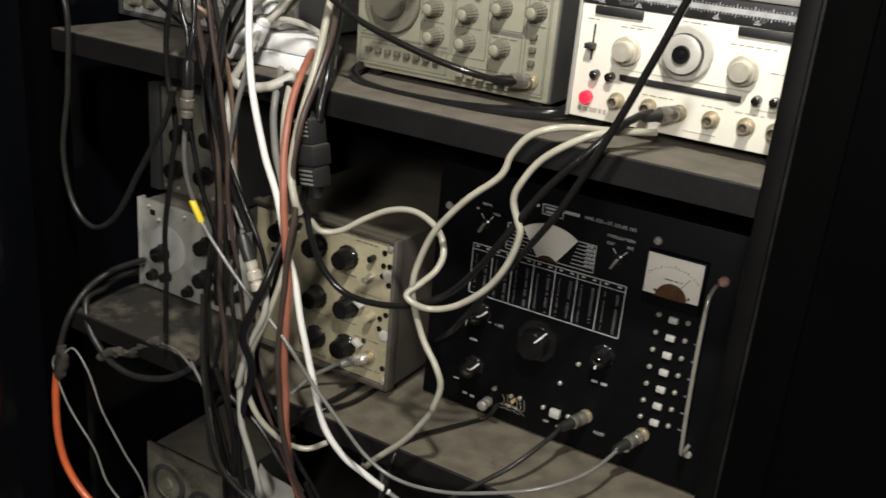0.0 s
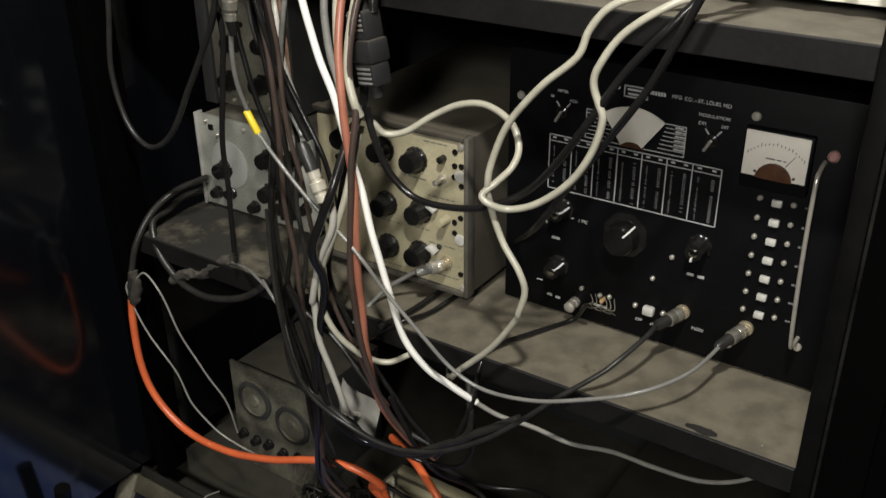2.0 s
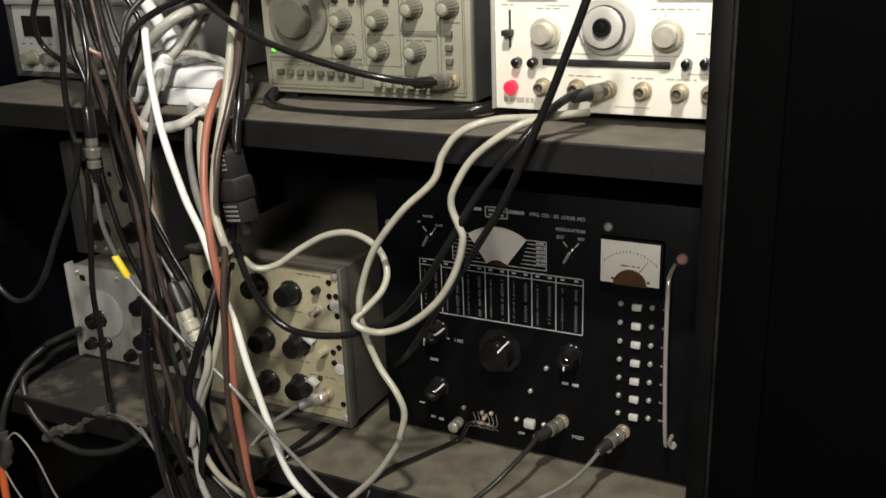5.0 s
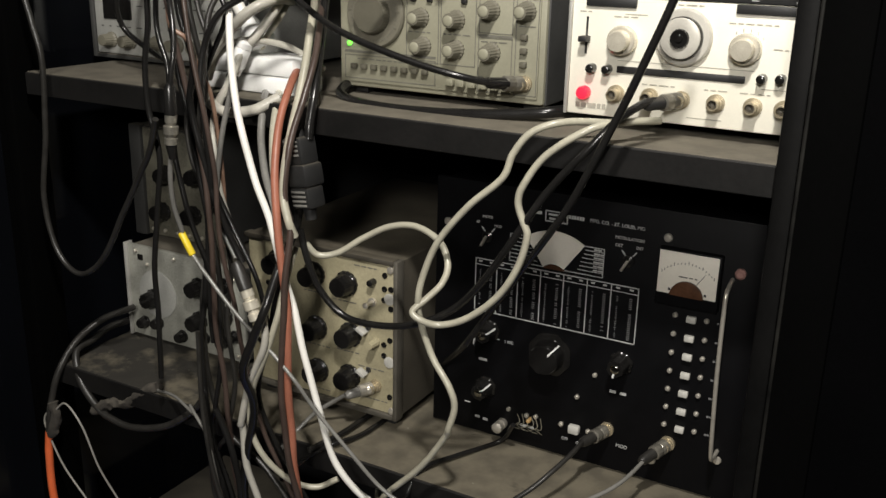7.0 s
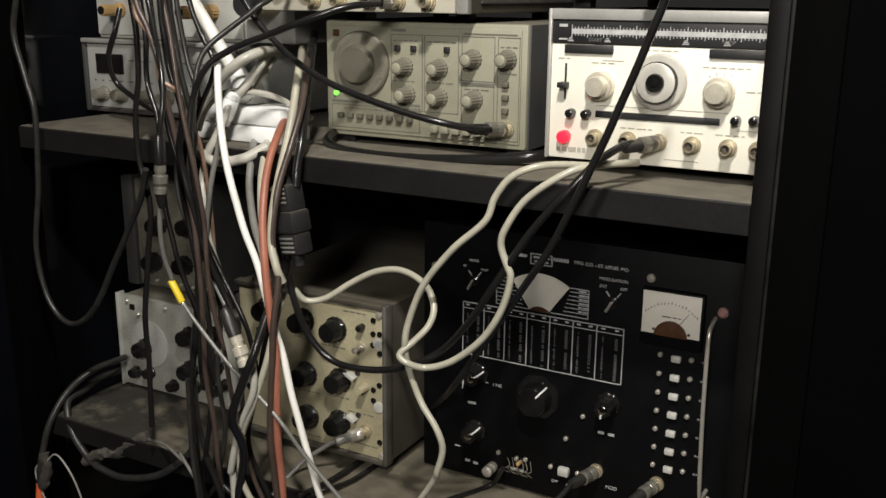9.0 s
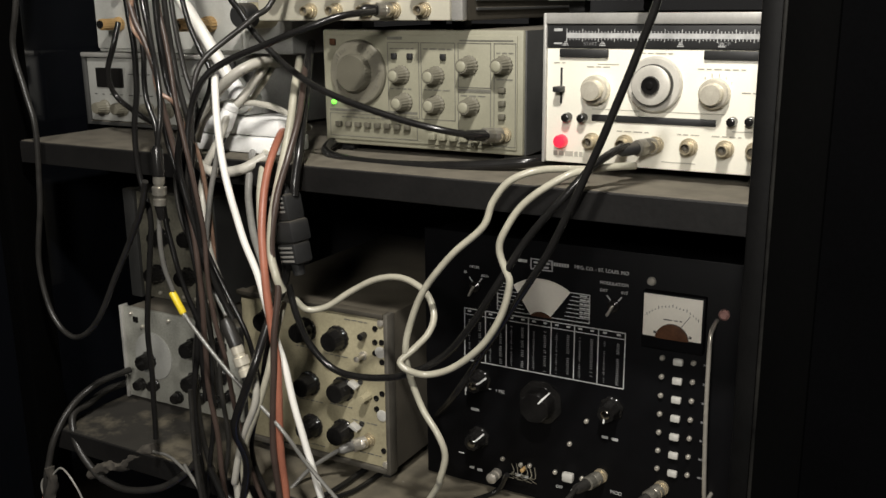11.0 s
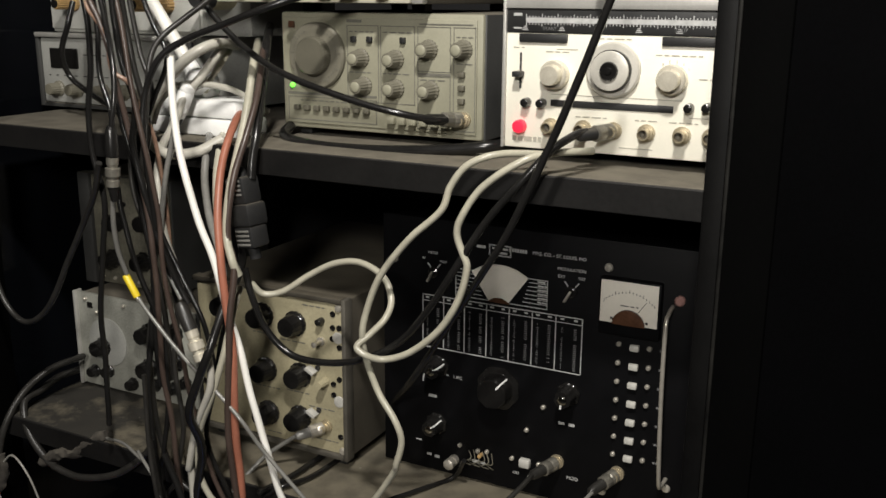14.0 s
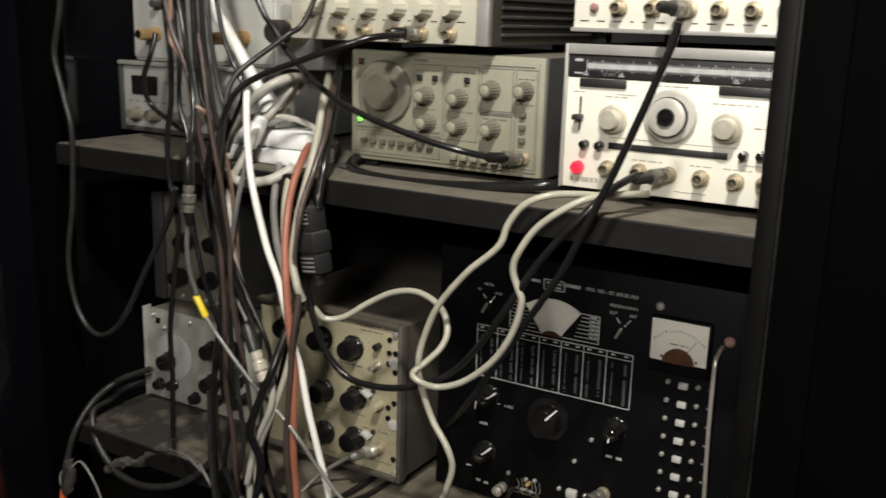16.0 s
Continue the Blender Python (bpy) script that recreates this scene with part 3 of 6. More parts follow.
bars(gen, "printed_legend", INK, scatter_bars(RNG, 0.01, 0.19, 1.5255, 0.001, 0.008) + scatter_bars(RNG, 0.02, 0.19, 1.553, 0.001, 0.006), 0)

# ---- cream plug-in unit on the function generator ----
amp = thing("amplifier_unit", (-0.21, 0.14, 1.488), "aged cream instrument with two rows of knobs and sockets", "amplifier")
part("case", box(-0.335, -0.089, 0.005, 0.28, 1.4975, 1.60, 0.002), CASETAN, amp, "dusty brown case")
part("front_panel", box(-0.336, -0.101, 0.0, 0.008, 1.498, 1.60, 0.0015), AMPCREAM, amp)
for k in range(5):
    part("side_rib", box(-0.0885, -0.0865, 0.03, 0.27, 1.507 + 0.009 * k, 1.510 + 0.009 * k, 0.0006), CASE, amp, "raised rib of the case side")
part("side_trim", box(-0.1005, -0.0875, 0.001, 0.012, 1.4975, 1.60, 0.002), TRIM, amp)
feet(amp, -0.255, -0.12, 0.06, 0.25, 1.4975, 1.4975 - 1.4884)
AMK = knob_mesh("knob", 0.0085, 0.02, AMPCREAM, 10, 0.08, 1.15)
for x in (-0.300, -0.265, -0.228, -0.192, -0.160, -0.127):
    knob(amp, AMK, x, 0, 1.533, 25, None, "small cream knob")
for x in (-0.265, -0.233, -0.196, -0.163, -0.129):
    bnc(amp, x, 0, 1.508)
bars(amp, "printed_legend", INK, scatter_bars(RNG, -0.32, -0.11, 1.5205, 0.001, 0.009) + scatter_bars(RNG, -0.32, -0.11, 1.549, 0.001, 0.009), 0)

# ---- frequency counter and the box on it ----
cy = 0.065
counter = thing("frequency_counter", (-0.56, 0.2, TOP), "dull grey frequency counter with a dark display window", "frequency counter")
part("case", box(-0.692, -0.432, cy + 0.004, 0.31, 1.3625, 1.456, 0.003), GREYPANEL, counter)
part("front_panel", box(-0.686, -0.438, cy, cy + 0.006, 1.368, 1.4505, 0.002), GREYPANEL, counter)
for x0, x1, z0, z1 in ((-0.692, -0.686, 1.3625, 1.4505), (-0.438, -0.432, 1.3625, 1.4505), (-0.686, -0.438, 1.3625, 1.3675)):
    part("bezel", box(x0, x1, cy - 0.003, cy + 0.004, z0, z1, 0.001), CASE, counter, "dark bezel strip")
part("display_window", box(-0.669, -0.620, cy - 0.002, cy + 0.001, 1.412, 1.4375, 0.001), KNOB, counter, "dark display window")
for x in (-0.664, -0.63, -0.585, -0.55, -0.515):
    knob(counter, FGK, x + 0.006, cy, 1.386, 10, None, "dusty grey knob")
part("handle_bar", box(-0.69, -0.434, cy - 0.006, cy + 0.004, 1.451, 1.457, 0.0015), TRIM, counter)
bars(counter, "printed_legend", INK, scatter_bars(RNG, -0.675, -0.45, 1.403, 0.0012, 0.01) + scatter_bars(RNG, -0.61, -0.45, 1.43, 0.0012, 0.008), cy)
feet(counter, -0.67, -0.45, 0.09, 0.28, 1.3625, 1.3625 - TOP - 0.0002)

tb = thing("plug_in_box", (-0.56, 0.2, 1.457), "pale grey box with tan terminal plugs, stacked on a counter", "test instrument")
part("case", box(-0.664, -0.416, cy + 0.004, 0.30, 1.4575, 1.57, 0.003), PALEGREY, tb)
part("front_panel", box(-0.661, -0.419, cy, cy + 0.006, 1.462, 1.568, 0.0015), PALEGREY, tb)


def terminal_plug(x, z, r, long, mat, label):
    """A stout plug on the front: ribbed flange, barrel and a dark open end."""
    ob = part("terminal_plug", turned([(r * 1.25, 0), (r * 1.25, long * 0.16), (r, long * 0.18), (r, long * 0.92), (r * 0.9, long)], 30, None, (x, cy, z), 15, 0.10), mat, tb, label)
    part("plug_end", turned([(r * 0.72, long), (r * 0.70, long + 0.0015), (r * 0.4, long + 0.0016)], 20, None, (x, cy, z)), KNOB, ob, "dark open end")


terminal_plug(-0.617, 1.493, 0.0072, 0.032, KNOBTAN, "tan plastic terminal plug")
terminal_plug(-0.463, 1.493, 0.0076, 0.058, KNOBTAN, "long tan plastic terminal plug")
for x in (-0.610, -0.580):
    knob(tb, knob_mesh("knob", 0.006, 0.014, CASE, 8, 0.08, 1.2), x, cy, 1.532, 0, None, "small dark grey knob")
part("side_box", box(-0.4155, -0.350, cy + 0.01, 0.25, 1.458, 1.535, 0.003), GREYPANEL, tb)
socket = part("socket_bushing", turned([(0.0150, -0.010), (0.0150, 0.020), (0.0140, 0.024)], 32, None, (-0.383, cy, 1.503)), CREAM, tb, "cream socket bushing")
part("socket_plug", turned([(0.0142, 0.023), (0.0142, 0.040), (0.0125, 0.043), (0.004, 0.043)], 28, None, (-0.383, cy, 1.503)), BLACKPLASTIC, socket, "large black plug")

# ---- white power strip behind the hanging cables ----
strip = thing("power_strip", (-0.345, 0.0, TOP), "white plastic power strip lying on the shelf among cables", "power strip")
bm = box(-0.41, -0.292, -0.031, 0.022, TOP + 0.0005, TOP + 0.0185, 0.003)
part("lower_shell", bm, WHITEPLASTIC, strip)
part("upper_shell", box(-0.41, -0.292, -0.0305, 0.0215, TOP + 0.0195, TOP + 0.0385, 0.004), WHITEPLASTIC, strip)
part("plug", box(-0.372, -0.345, -0.018, 0.012, TOP + 0.0385, TOP + 0.062, 0.005), WHITEPLASTIC, strip)

# ---- black signal generator with printed chart, on the lower shelf ----
BY = 0.055
bk = thing("signal_generator", (0.02, 0.18, LOW), "black-panelled vintage signal generator with printed chart and meter", "signal generator")
part("case", box(-0.162, 0.198, BY + 0.004, 0.36, LOW + 0.006, 1.272, 0.003), PANELBLACK, bk)
panel = part("front_panel", box(-0.166, 0.203, BY, BY + 0.006, LOW + 0.003, 1.276, 0.002), PANELBLACK, bk, "black crackle front panel")
feet(bk, -0.14, 0.17, 0.09, 0.33, LOW + 0.006, 0.0062)
# printed chart
rows = outline(-0.116, 0.068, 1.130, 1.191, 0.0010) + [(-0.116, 0.068, 1.1835, 1.1842)]
digits = []
cols = (-0.116, -0.090, -0.065, -0.039, -0.013, 0.013, 0.039, 0.068)
for x in cols[1:-1]:
    rows.append((x - 0.0005, x + 0.0005, 1.130, 1.191))
for x0, x1 in zip(cols, cols[1:]):
    for q in (0.24, 0.74):
        xc = x0 + (x1 - x0) * q
        for k in range(22):
            w = RNG.uniform(0.0004, 0.0014) if q < 0.5 else 0.0017
            if RNG.random() < 0.88:
                digits.append((xc - w, xc + w * 0.8, 1.1335 + 0.0021 * k, 1.1342 + 0.0021 * k))
        rows.append((xc - 0.002, xc + 0.002, 1.1868, 1.1886))
chart = bars(bk, "printed_chart", PRINT, rows, BY)
rows = outline(-0.076, 0.029, 1.1945, 1.2255, 0.0008)
for k in range(1, 7):
    z = 1.1945 + 0.0044 * k
    rows += [(-0.076, -0.048 - 0.002 * (k - 3), z, z + 0.0006), (0.0 + 0.0014 * k, 0.029, z, z + 0.0006)]
    rows += scatter_bars(RNG, 0.018, 0.028, z + 0.0022, 0.0016, 0.0008)
bars(bk, "printed_scale_box", PRINT, rows, BY)
# fan-shaped dial window
fan = bmesh.new()
cx, cz, a0, a1 = -0.0245, 1.181, 124, 56
outer = [(cx + 0.0545 * math.cos(radians(a)), cz + 0.0545 * math.sin(radians(a))) for a in np.linspace(a0 + 2, a1 - 2, 15)]
inner = [(cx + 0.0185 * math.cos(radians(a)), cz + 0.0185 * math.sin(radians(a))) for a in np.linspace(a1 - 2, a0 + 6, 10)]
loop = [fan.verts.new((x, BY - 0.0016, z)) for x, z in outer + inner]
face = fan.faces.new(loop)
back = bmesh.ops.extrude_face_region(fan, geom=[face])
bmesh.ops.translate(fan, verts=[v for v in back["geom"] if isinstance(v, bmesh.types.BMVert)], vec=(0, 0.002, 0))
part("dial_window", fan, METERFACE, bk, "pale fan-shaped dial window", 0)
hub = turned([(0.0165, 0), (0.0165, 0.0022), (0.014, 0.0026)], 32, None, (-0.0245, BY, 1.1835))
bmesh.ops.bisect_plane(hub, geom=list(hub.verts) + list(hub.edges) + list(hub.faces), plane_co=(0, 0, 1.1945), plane_no=(0, 0, -1), clear_outer=True)
part("dial_hub", hub, AMBER, bk)
# lettering
words(bk, "MODULATION", 0.0540, BY, 1.2405, 0.0045, PRINT)
words(bk, "METER", -0.1030, BY, 1.2385, 0.0040, PRINT)
words(bk, "RF", -0.1140, BY, 1.2315, 0.0038, PRINT)
words(bk, "MOD", -0.0905, BY, 1.2300, 0.0038, PRINT)
words(bk, "EXT", 0.0435, BY, 1.2325, 0.0045, PRINT)
words(bk, "INT", 0.0650, BY, 1.2325, 0.0045, PRINT)
words(bk, "MFG. CO. - ST. LOUIS, MO", 0.0400, BY, 1.2530, 0.0050, PRINT)
words(bk, "1 MC", -0.072, BY, 1.1005, 0.0050, PRINT)
words(bk, "MOD", 0.064, BY, 1.0125, 0.0055, PRINT)
words(bk, "OFF", 0.000, BY, 1.0035, 0.0045, PRINT)
words(bk, "ON", 0.0165, BY, 1.0025, 0.0045, PRINT)
rows = outline(-0.0375, -0.0125, 1.2445, 1.2565, 0.0012) + [(-0.034, -0.016, 1.2515, 1.2535), (-0.033, -0.017, 1.247, 1.2492), (-0.0515, -0.0415, 1.251, 1.2540)] + [(-0.0145 + 0.0029 * k, -0.0124 + 0.0029 * k, 1.2512, 1.2548) for k in range(7)]
rows += [(-0.108, -0.098, 1.0715, 1.0745), (0.046, 0.053, 1.0715, 1.0745), (0.057, 0.064, 1.0715, 1.0745)]
rows += [(-0.110, -0.104, 0.9995, 1.0025), (-0.100, -0.094, 0.9985, 1.0015), (-0.053, -0.037, 1.004, 1.007), (-0.1145, -0.1135, 1.093, 1.104), (-0.089, -0.083, 1.1005, 1.1015), (-0.124, -0.117, 1.0155, 1.0167), (-0.1155, -0.1145, 1.088, 1.096)]
for k in range(7):
    digits.append((0.1475, 0.1500, 1.171 - 0.02 * k - 0.0010, 1.171 - 0.02 * k + 0.0010))
    digits.append((0.1506, 0.1524, 1.171 - 0.02 * k - 0.0010, 1.171 - 0.02 * k + 0.0010))
bars(bk, "printed_legend", PRINT, rows, BY)
bars(bk, "figure_print", PRINTDIM, digits, BY)
# mode switches: short levers between fanned lines
for x, z in ((0.0545, 1.218), (-0.102, 1.217)):
    sw = part("lever_switch", turned([(0.0065, 0), (0.0062, 0.003), (0.0035, 0.0045), (0.0032, 0.006)], 20, None, (x, BY, z)), KNOB, bk)
    lever = box(x - 0.0013, x + 0.0013, BY - 0.0085, BY - 0.004, z - 0.011, z + 0.002, 0.0006)
    bmesh.ops.rotate(lever, verts=lever.verts, cent=(x, BY, z), matrix=Matrix.Rotation(radians(28), 3, "Y"))
    part("lever", lever, CHROME, sw, "bright lever tip")
    for s in (-1, 1):
        ray = box(x - 0.0006, x + 0.0006, BY - 0.0005, BY + 0.0005, z + 0.006, z + 0.0125)
        bmesh.ops.rotate(ray, verts=ray.verts, cent=(x, BY, z), matrix=Matrix.Rotation(radians(38 * s), 3, "Y"))
        part("printed_line", ray, PRINT, bk, "", 0)
# meter
meter = part("panel_meter", box(0.0855, 0.1475, BY - 0.008, BY + 0.002, 1.1825, 1.2405, 0.002), PANELBLACK, bk, "square panel meter with amber lower cover")
part("meter_face", box(0.0875, 0.1450, BY - 0.0088, BY - 0.007, 1.1955, 1.2385, 0.0005), METERFACE, meter, "cream meter scale")
cov = turned([(0.0165, 0.0088), (0.0165, 0.011), (0.0135, 0.0118), (0.002, 0.012)], 28, None, (0.1170, BY, 1.1945))
bmesh.ops.bisect_plane(cov, geom=list(cov.verts) + list(cov.edges) + list(cov.faces), plane_co=(0, 0, 1.1955), plane_no=(0, 0, -1), clear_outer=True)
part("meter_cover", cov, AMBER, meter, "brown amber cover")
need = box(0.1167, 0.1173, BY - 0.0098, BY - 0.0093, 1.205, 1.226)
bmesh.ops.rotate(need, verts=need.verts, cent=(0.117, BY, 1.196), matrix=Matrix.Rotation(radians(34), 3, "Y"))
part("needle", need, INK, meter, "", 0)
rows = []
for k in range(17):
    a = radians(-48 + 6 * k)
    rr = 0.034
    rows.append((0.1165 + rr * math.sin(a) - 0.0003, 0.1165 + rr * math.sin(a) + 0.0003, 1.1935 + rr * math.cos(a), 1.1935 + rr * math.cos(a) + (0.003 if k % 4 == 0 else 0.0018)))
rows += scatter_bars(RNG, 0.108, 0.126, 1.2145, 0.001) + [(0.0985, 0.1010, 1.199, 1.2015), (0.1335, 0.136, 1.1985, 1.201)]
bars(meter, "scale_print", INK, rows, BY - 0.0088)
# column of white slide keys with studs
KEY = as_mesh("slide_key", box(-0.0048, 0.0048, -0.005, 0, -0.0034, 0.0034, 0.0012), KEYWHITE)
for k in range(7):
    z = 1.1705 - 0.02 * k
    put("slide_key", KEY, bk, (0.1228, BY, z), "white slide key")
    put("stud", STUD, bk, (0.1065, BY, z + 0.0012))
    put("stud", STUD, bk, (0.1375, BY, z + 0.0012))
# pull handle
hb = tube([(0.1570, BY, 1.218), (0.1580, BY - 0.018, 1.2165), (0.1585, BY - 0.030, 1.204), (0.1595, BY - 0.032, 1.13), (0.1620, BY - 0.030, 1.050), (0.1620, BY - 0.018, 1.038), (0.162, BY, 1.0365)], 0.0021, 8, 14)
part("pull_handle", hb, CHROME, bk, "chromed pull handle")
for x, z in ((0.092, 1.2485), (0.163, 1.0265), (-0.151, 1.226), (0.097, 1.0065)):
    put("screw_head", SCREW, bk, (x, BY, z))
part("pilot_lens", turned([(0.0052, 0), (0.0052, 0.004), (0.003, 0.0065)], 18, None, (0.164, BY, 1.2255)), PINKLENS, bk, "dull pink pilot lens")
# pointers in plain white, to carry the knobs' glints as well
BKP = pointer_mesh("pointer", 0.0185, 0.022, WHITEPLASTIC)
BKBIG = knob_mesh("knob", 0.0185, 0.022, KNOB, 8, 0.06, 1.35)
BKSM = knob_mesh("knob", 0.0105, 0.020, KNOB, 8, 0.10, 1.25)
BKPS = pointer_mesh("pointer", 0.0105, 0.020, WHITEPLASTIC)
# polished cap added on the small knobs to draw their bright spots
BKCAP = as_mesh("cap", turned([(0.0046, 0.0198), (0.0046, 0.0208), (0.0036, 0.0216), (0.001, 0.0218)], 20), POLISHED)
knob(bk, BKBIG, -0.023, BY, 1.0985, 40, BKP, "large black bar knob")
put("cap", BKCAP, knob(bk, BKSM, 0.0560, BY, 1.1075, 190, BKPS, "black bar knob"), (0.0560, BY, 1.1075), "polished cap added for the knob's glint")
put("cap", BKCAP, knob(bk, BKSM, -0.0955, BY, 1.1100, 60, BKPS, "black bar knob"), (-0.0955, BY, 1.1100), "polished cap added for the knob's glint")
put("cap", BKCAP, knob(bk, BKSM, -0.0975, BY, 1.0410, 50, BKPS, "black bar knob"), (-0.0975, BY, 1.0410), "polished cap added for the knob's glint")
for x, z in ((-0.068, 1.021), (0.011, 1.057), (0.029, 1.087), (-0.005, 1.020), (0.026, 1.020), (-0.035, 1.0205), (-0.046, 1.019)):
    put("stud", STUD, bk, (x, BY, z))
part("power_switch", box(0.005, 0.0175, BY - 0.008, BY, 1.0145, 1.0245, 0.002), KEYWHITE, bk, "white slide power switch")
part("binding_post", turned([(0.006, 0), (0.006, 0.006), (0.0045, 0.0065), (0.0045, 0.009), (0.0062, 0.0095), (0.0062, 0.016), (0.003, 0.018)], 20, None, (-0.075, BY, 1.0015), 10, 0.06), CHROME, bk, "nickel binding post")
for k in range(6):
    bx = -0.056 + 0.0055 * k
    strand = tube([(bx, BY - 0.003, 1.0185 + 0.002 * (k % 2)), (bx + 0.006, BY - 0.010 - 0.002 * (k % 3), 1.014), (bx - 0.002, BY - 0.012, 1.008 + 0.003 * (k % 2)), (bx + 0.004, BY - 0.006, 1.003)], 0.0006, 6, 6)
    part("wire_strand", strand, DIALGREY if k % 2 else KNOBGREY, bk, "bare twisted wire strand")
part("small_resistor", turned([(0.0012, 0), (0.0022, 0.001), (0.0022, 0.009), (0.0012, 0.010)], 12, None, (-0.040, BY - 0.002, 1.0175)), KNOBTAN, bk, "tan resistor body")
bnc(bk, 0.0465, BY, 1.0285)
bnc(bk, 0.1120, BY, 1.0310)

# ---- cream oscillator on the lower shelf ----
OY = 0.010
osc = thing("pulse_oscillator", (-0.295, 0.18, LOW), "aged cream oscillator with black knobs and aluminium edge trim", "test instrument")
part("case", box(-0.400, -0.1875, OY + 0.004, 0.34, 0.9935, 1.183, 0.003), CASETAN, osc, "dusty brown steel case")
part("front_panel", box(-0.396, -0.1925, OY, OY + 0.006, 0.999, 1.178, 0.001), CREAM, osc)
# side and bottom trim darker than bare metal: their shadow is in the colour
part("edge_trim", box(-0.192, -0.1865, OY - 0.003, OY + 0.012, 0.992, 1.1845, 0.0012), EDGETRIM, osc, "metal edge trim, its shade painted in")
put("screw_head", SCREW, osc, (-0.1945, OY, 1.0030), "bright corner screw")
put("screw_head", SCREW, osc, (-0.1965, OY, 1.1735), "bright corner screw")
part("bottom_trim", box(-0.401, -0.1925, OY - 0.003, OY + 0.010, 0.992, 0.9985, 0.0012), EDGETRIM, osc)
part("top_trim", box(-0.401, -0.1925, OY - 0.003, OY + 0.010, 1.1785, 1.1845, 0.0012), CASETAN, osc)
feet(osc, -0.38, -0.205, 0.03, 0.31, 0.993, 0.993 - LOW - 0.0002)
OSCKNOB = knob_mesh("knob", 0.0124, 0.020, KNOB, 14, 0.05, 1.22)
for x, z, a in ((-0.300, 1.150, 20), (-0.255, 1.147, -70), (-0.298, 1.084, 60), (-0.250, 1.086, 100), (-0.297, 1.030, -20), (-0.252, 1.033, 80), (-0.352, 1.155, 0)):
    knob(osc, OSCKNOB, x, OY, z, a, None, "black bakelite knob")
for x, z in ((-0.234, 1.097), (-0.234, 1.045)):
    bm = box(x - 0.004, x + 0.0085, OY - 0.010, OY, z - 0.0023, z + 0.0023, 0.001)
    bmesh.ops.rotate(bm, verts=bm.verts, cent=(x, OY, z), matrix=Matrix.Rotation(radians(28), 3, "Y"))
    part("lever_knob", bm, KEYWHITE, osc, "small white lever knob")
    put("jack", JACK, osc, (x + 0.008, OY, z + 0.002))
put("toggle_knob", TOG, osc, (-0.219, OY, 1.156), "small black knob")
part("toggle_switch", turned([(0.005, 0), (0.005, 0.003), (0.003, 0.0035), (0.0028, 0.012), (0.0034, 0.016), (0.001, 0.0172)], 16, None, (-0.220, OY, 1.132)), CHROME, osc, "nickel toggle switch")
knob(osc, knob_mesh("knob", 0.0050, 0.015, CREAM, 10, 0.08, 1.15), -0.216, OY, 1.084, 30, None, "small cream knob")
bnc(osc, -0.216, OY, 1.030)
for x, z in ((-0.204, 1.166), (-0.2045, 1.150), (-0.205, 1.137), (-0.205, 1.083), (-0.205, 1.070), (-0.196, 1.128), (-0.196, 1.151), (-0.197, 1.090), (-0.197, 1.020), (-0.372, 1.150), (-0.368, 1.126), (-0.374, 1.10), (-0.35, 1.12)):
    put("jack", JACK, osc, (x, OY, z), "black tip jack")
for z in (1.139, 1.063):
    part("cap_plug", turned([(0.0068, 0), (0.0066, 0.0012), (0.004, 0.0018)], 20, None, (-0.198, OY, z)), KEYWHITE, osc, "round white cap")
rows = []
for x0, x1, z in ((-0.245, -0.215, 1.171), (-0.315, -0.285, 1.128), (-0.275, -0.24, 1.125), (-0.315, -0.28, 1.062), (-0.27, -0.235, 1.064), (-0.24, -0.205, 1.108), (-0.24, -0.205, 1.05), (-0.23, -0.2, 1.012), (-0.315, -0.28, 1.006)):
    rows += scatter_bars(RNG, x0, x1, z, 0.0013, 0.002)
bars(osc, "printed_legend", INKSOFT, rows, OY)

# ---- small pale instrument on the lower shelf ----
WY = 0.050
wd = thing("audio_oscillator", (-0.545, 0.16, LOW), "grimy pale grey instrument with round dial plate and black knobs", "test instrument")
part("case", box(-0.644, -0.445, WY + 0.004, 0.28, 0.986, 1.114, 0.002), CASE, wd)
part("front_panel", box(-0.646, -0.443, WY, WY + 0.006, 0.985, 1.116, 0.0012), STAINEDPANEL, wd, "stained pale grey front panel")
part("edge_trim", box(-0.650, -0.6465, WY - 0.004, WY + 0.01, 0.983, 1.1175, 0.001), TRIM, wd)
feet(wd, -0.63, -0.46, 0.08, 0.25, 0.986, 0.986 - LOW - 0.0002)
part("dial_plate", turned([(0.0335, 0), (0.0335, 0.0014), (0.032, 0.002)], 40, None, (-0.594, WY, 1.052)), GREYPANEL, wd, "round grey dial plate")
part("window", box(-0.627, -0.618, WY - 0.0015, WY + 0.001, 1.096, 1.104, 0.0006), KNOB, wd, "small dark window")
WK = knob_mesh("knob", 0.0115, 0.019, KNOB, 10, 0.09, 1.2)
for x, z in ((-0.602, 1.045), (-0.519, 1.077), (-0.521, 1.029), (-0.476, 1.045), (-0.474, 1.085)):
    knob(wd, WK, x, WY, z, 30, None, "black knob")
WKS = knob_mesh("knob", 0.0075, 0.012, KNOB, 8, 0.08, 1.2)
for x, z in ((-0.622, 1.006), (-0.596, 1.010), (-0.553, 1.000), (-0.513, 1.006), (-0.48, 1.008), (-0.46, 1.02)):
    knob(wd, WKS, x, WY, z, 0, None, "small black knob")
for x, z in ((-0.63, 1.108), (-0.56, 1.108), (-0.61, 1.092), (-0.49, 1.108), (-0.456, 0.993), (-0.456, 1.10)):
    put("stud", STUD, wd, (x, WY, z))

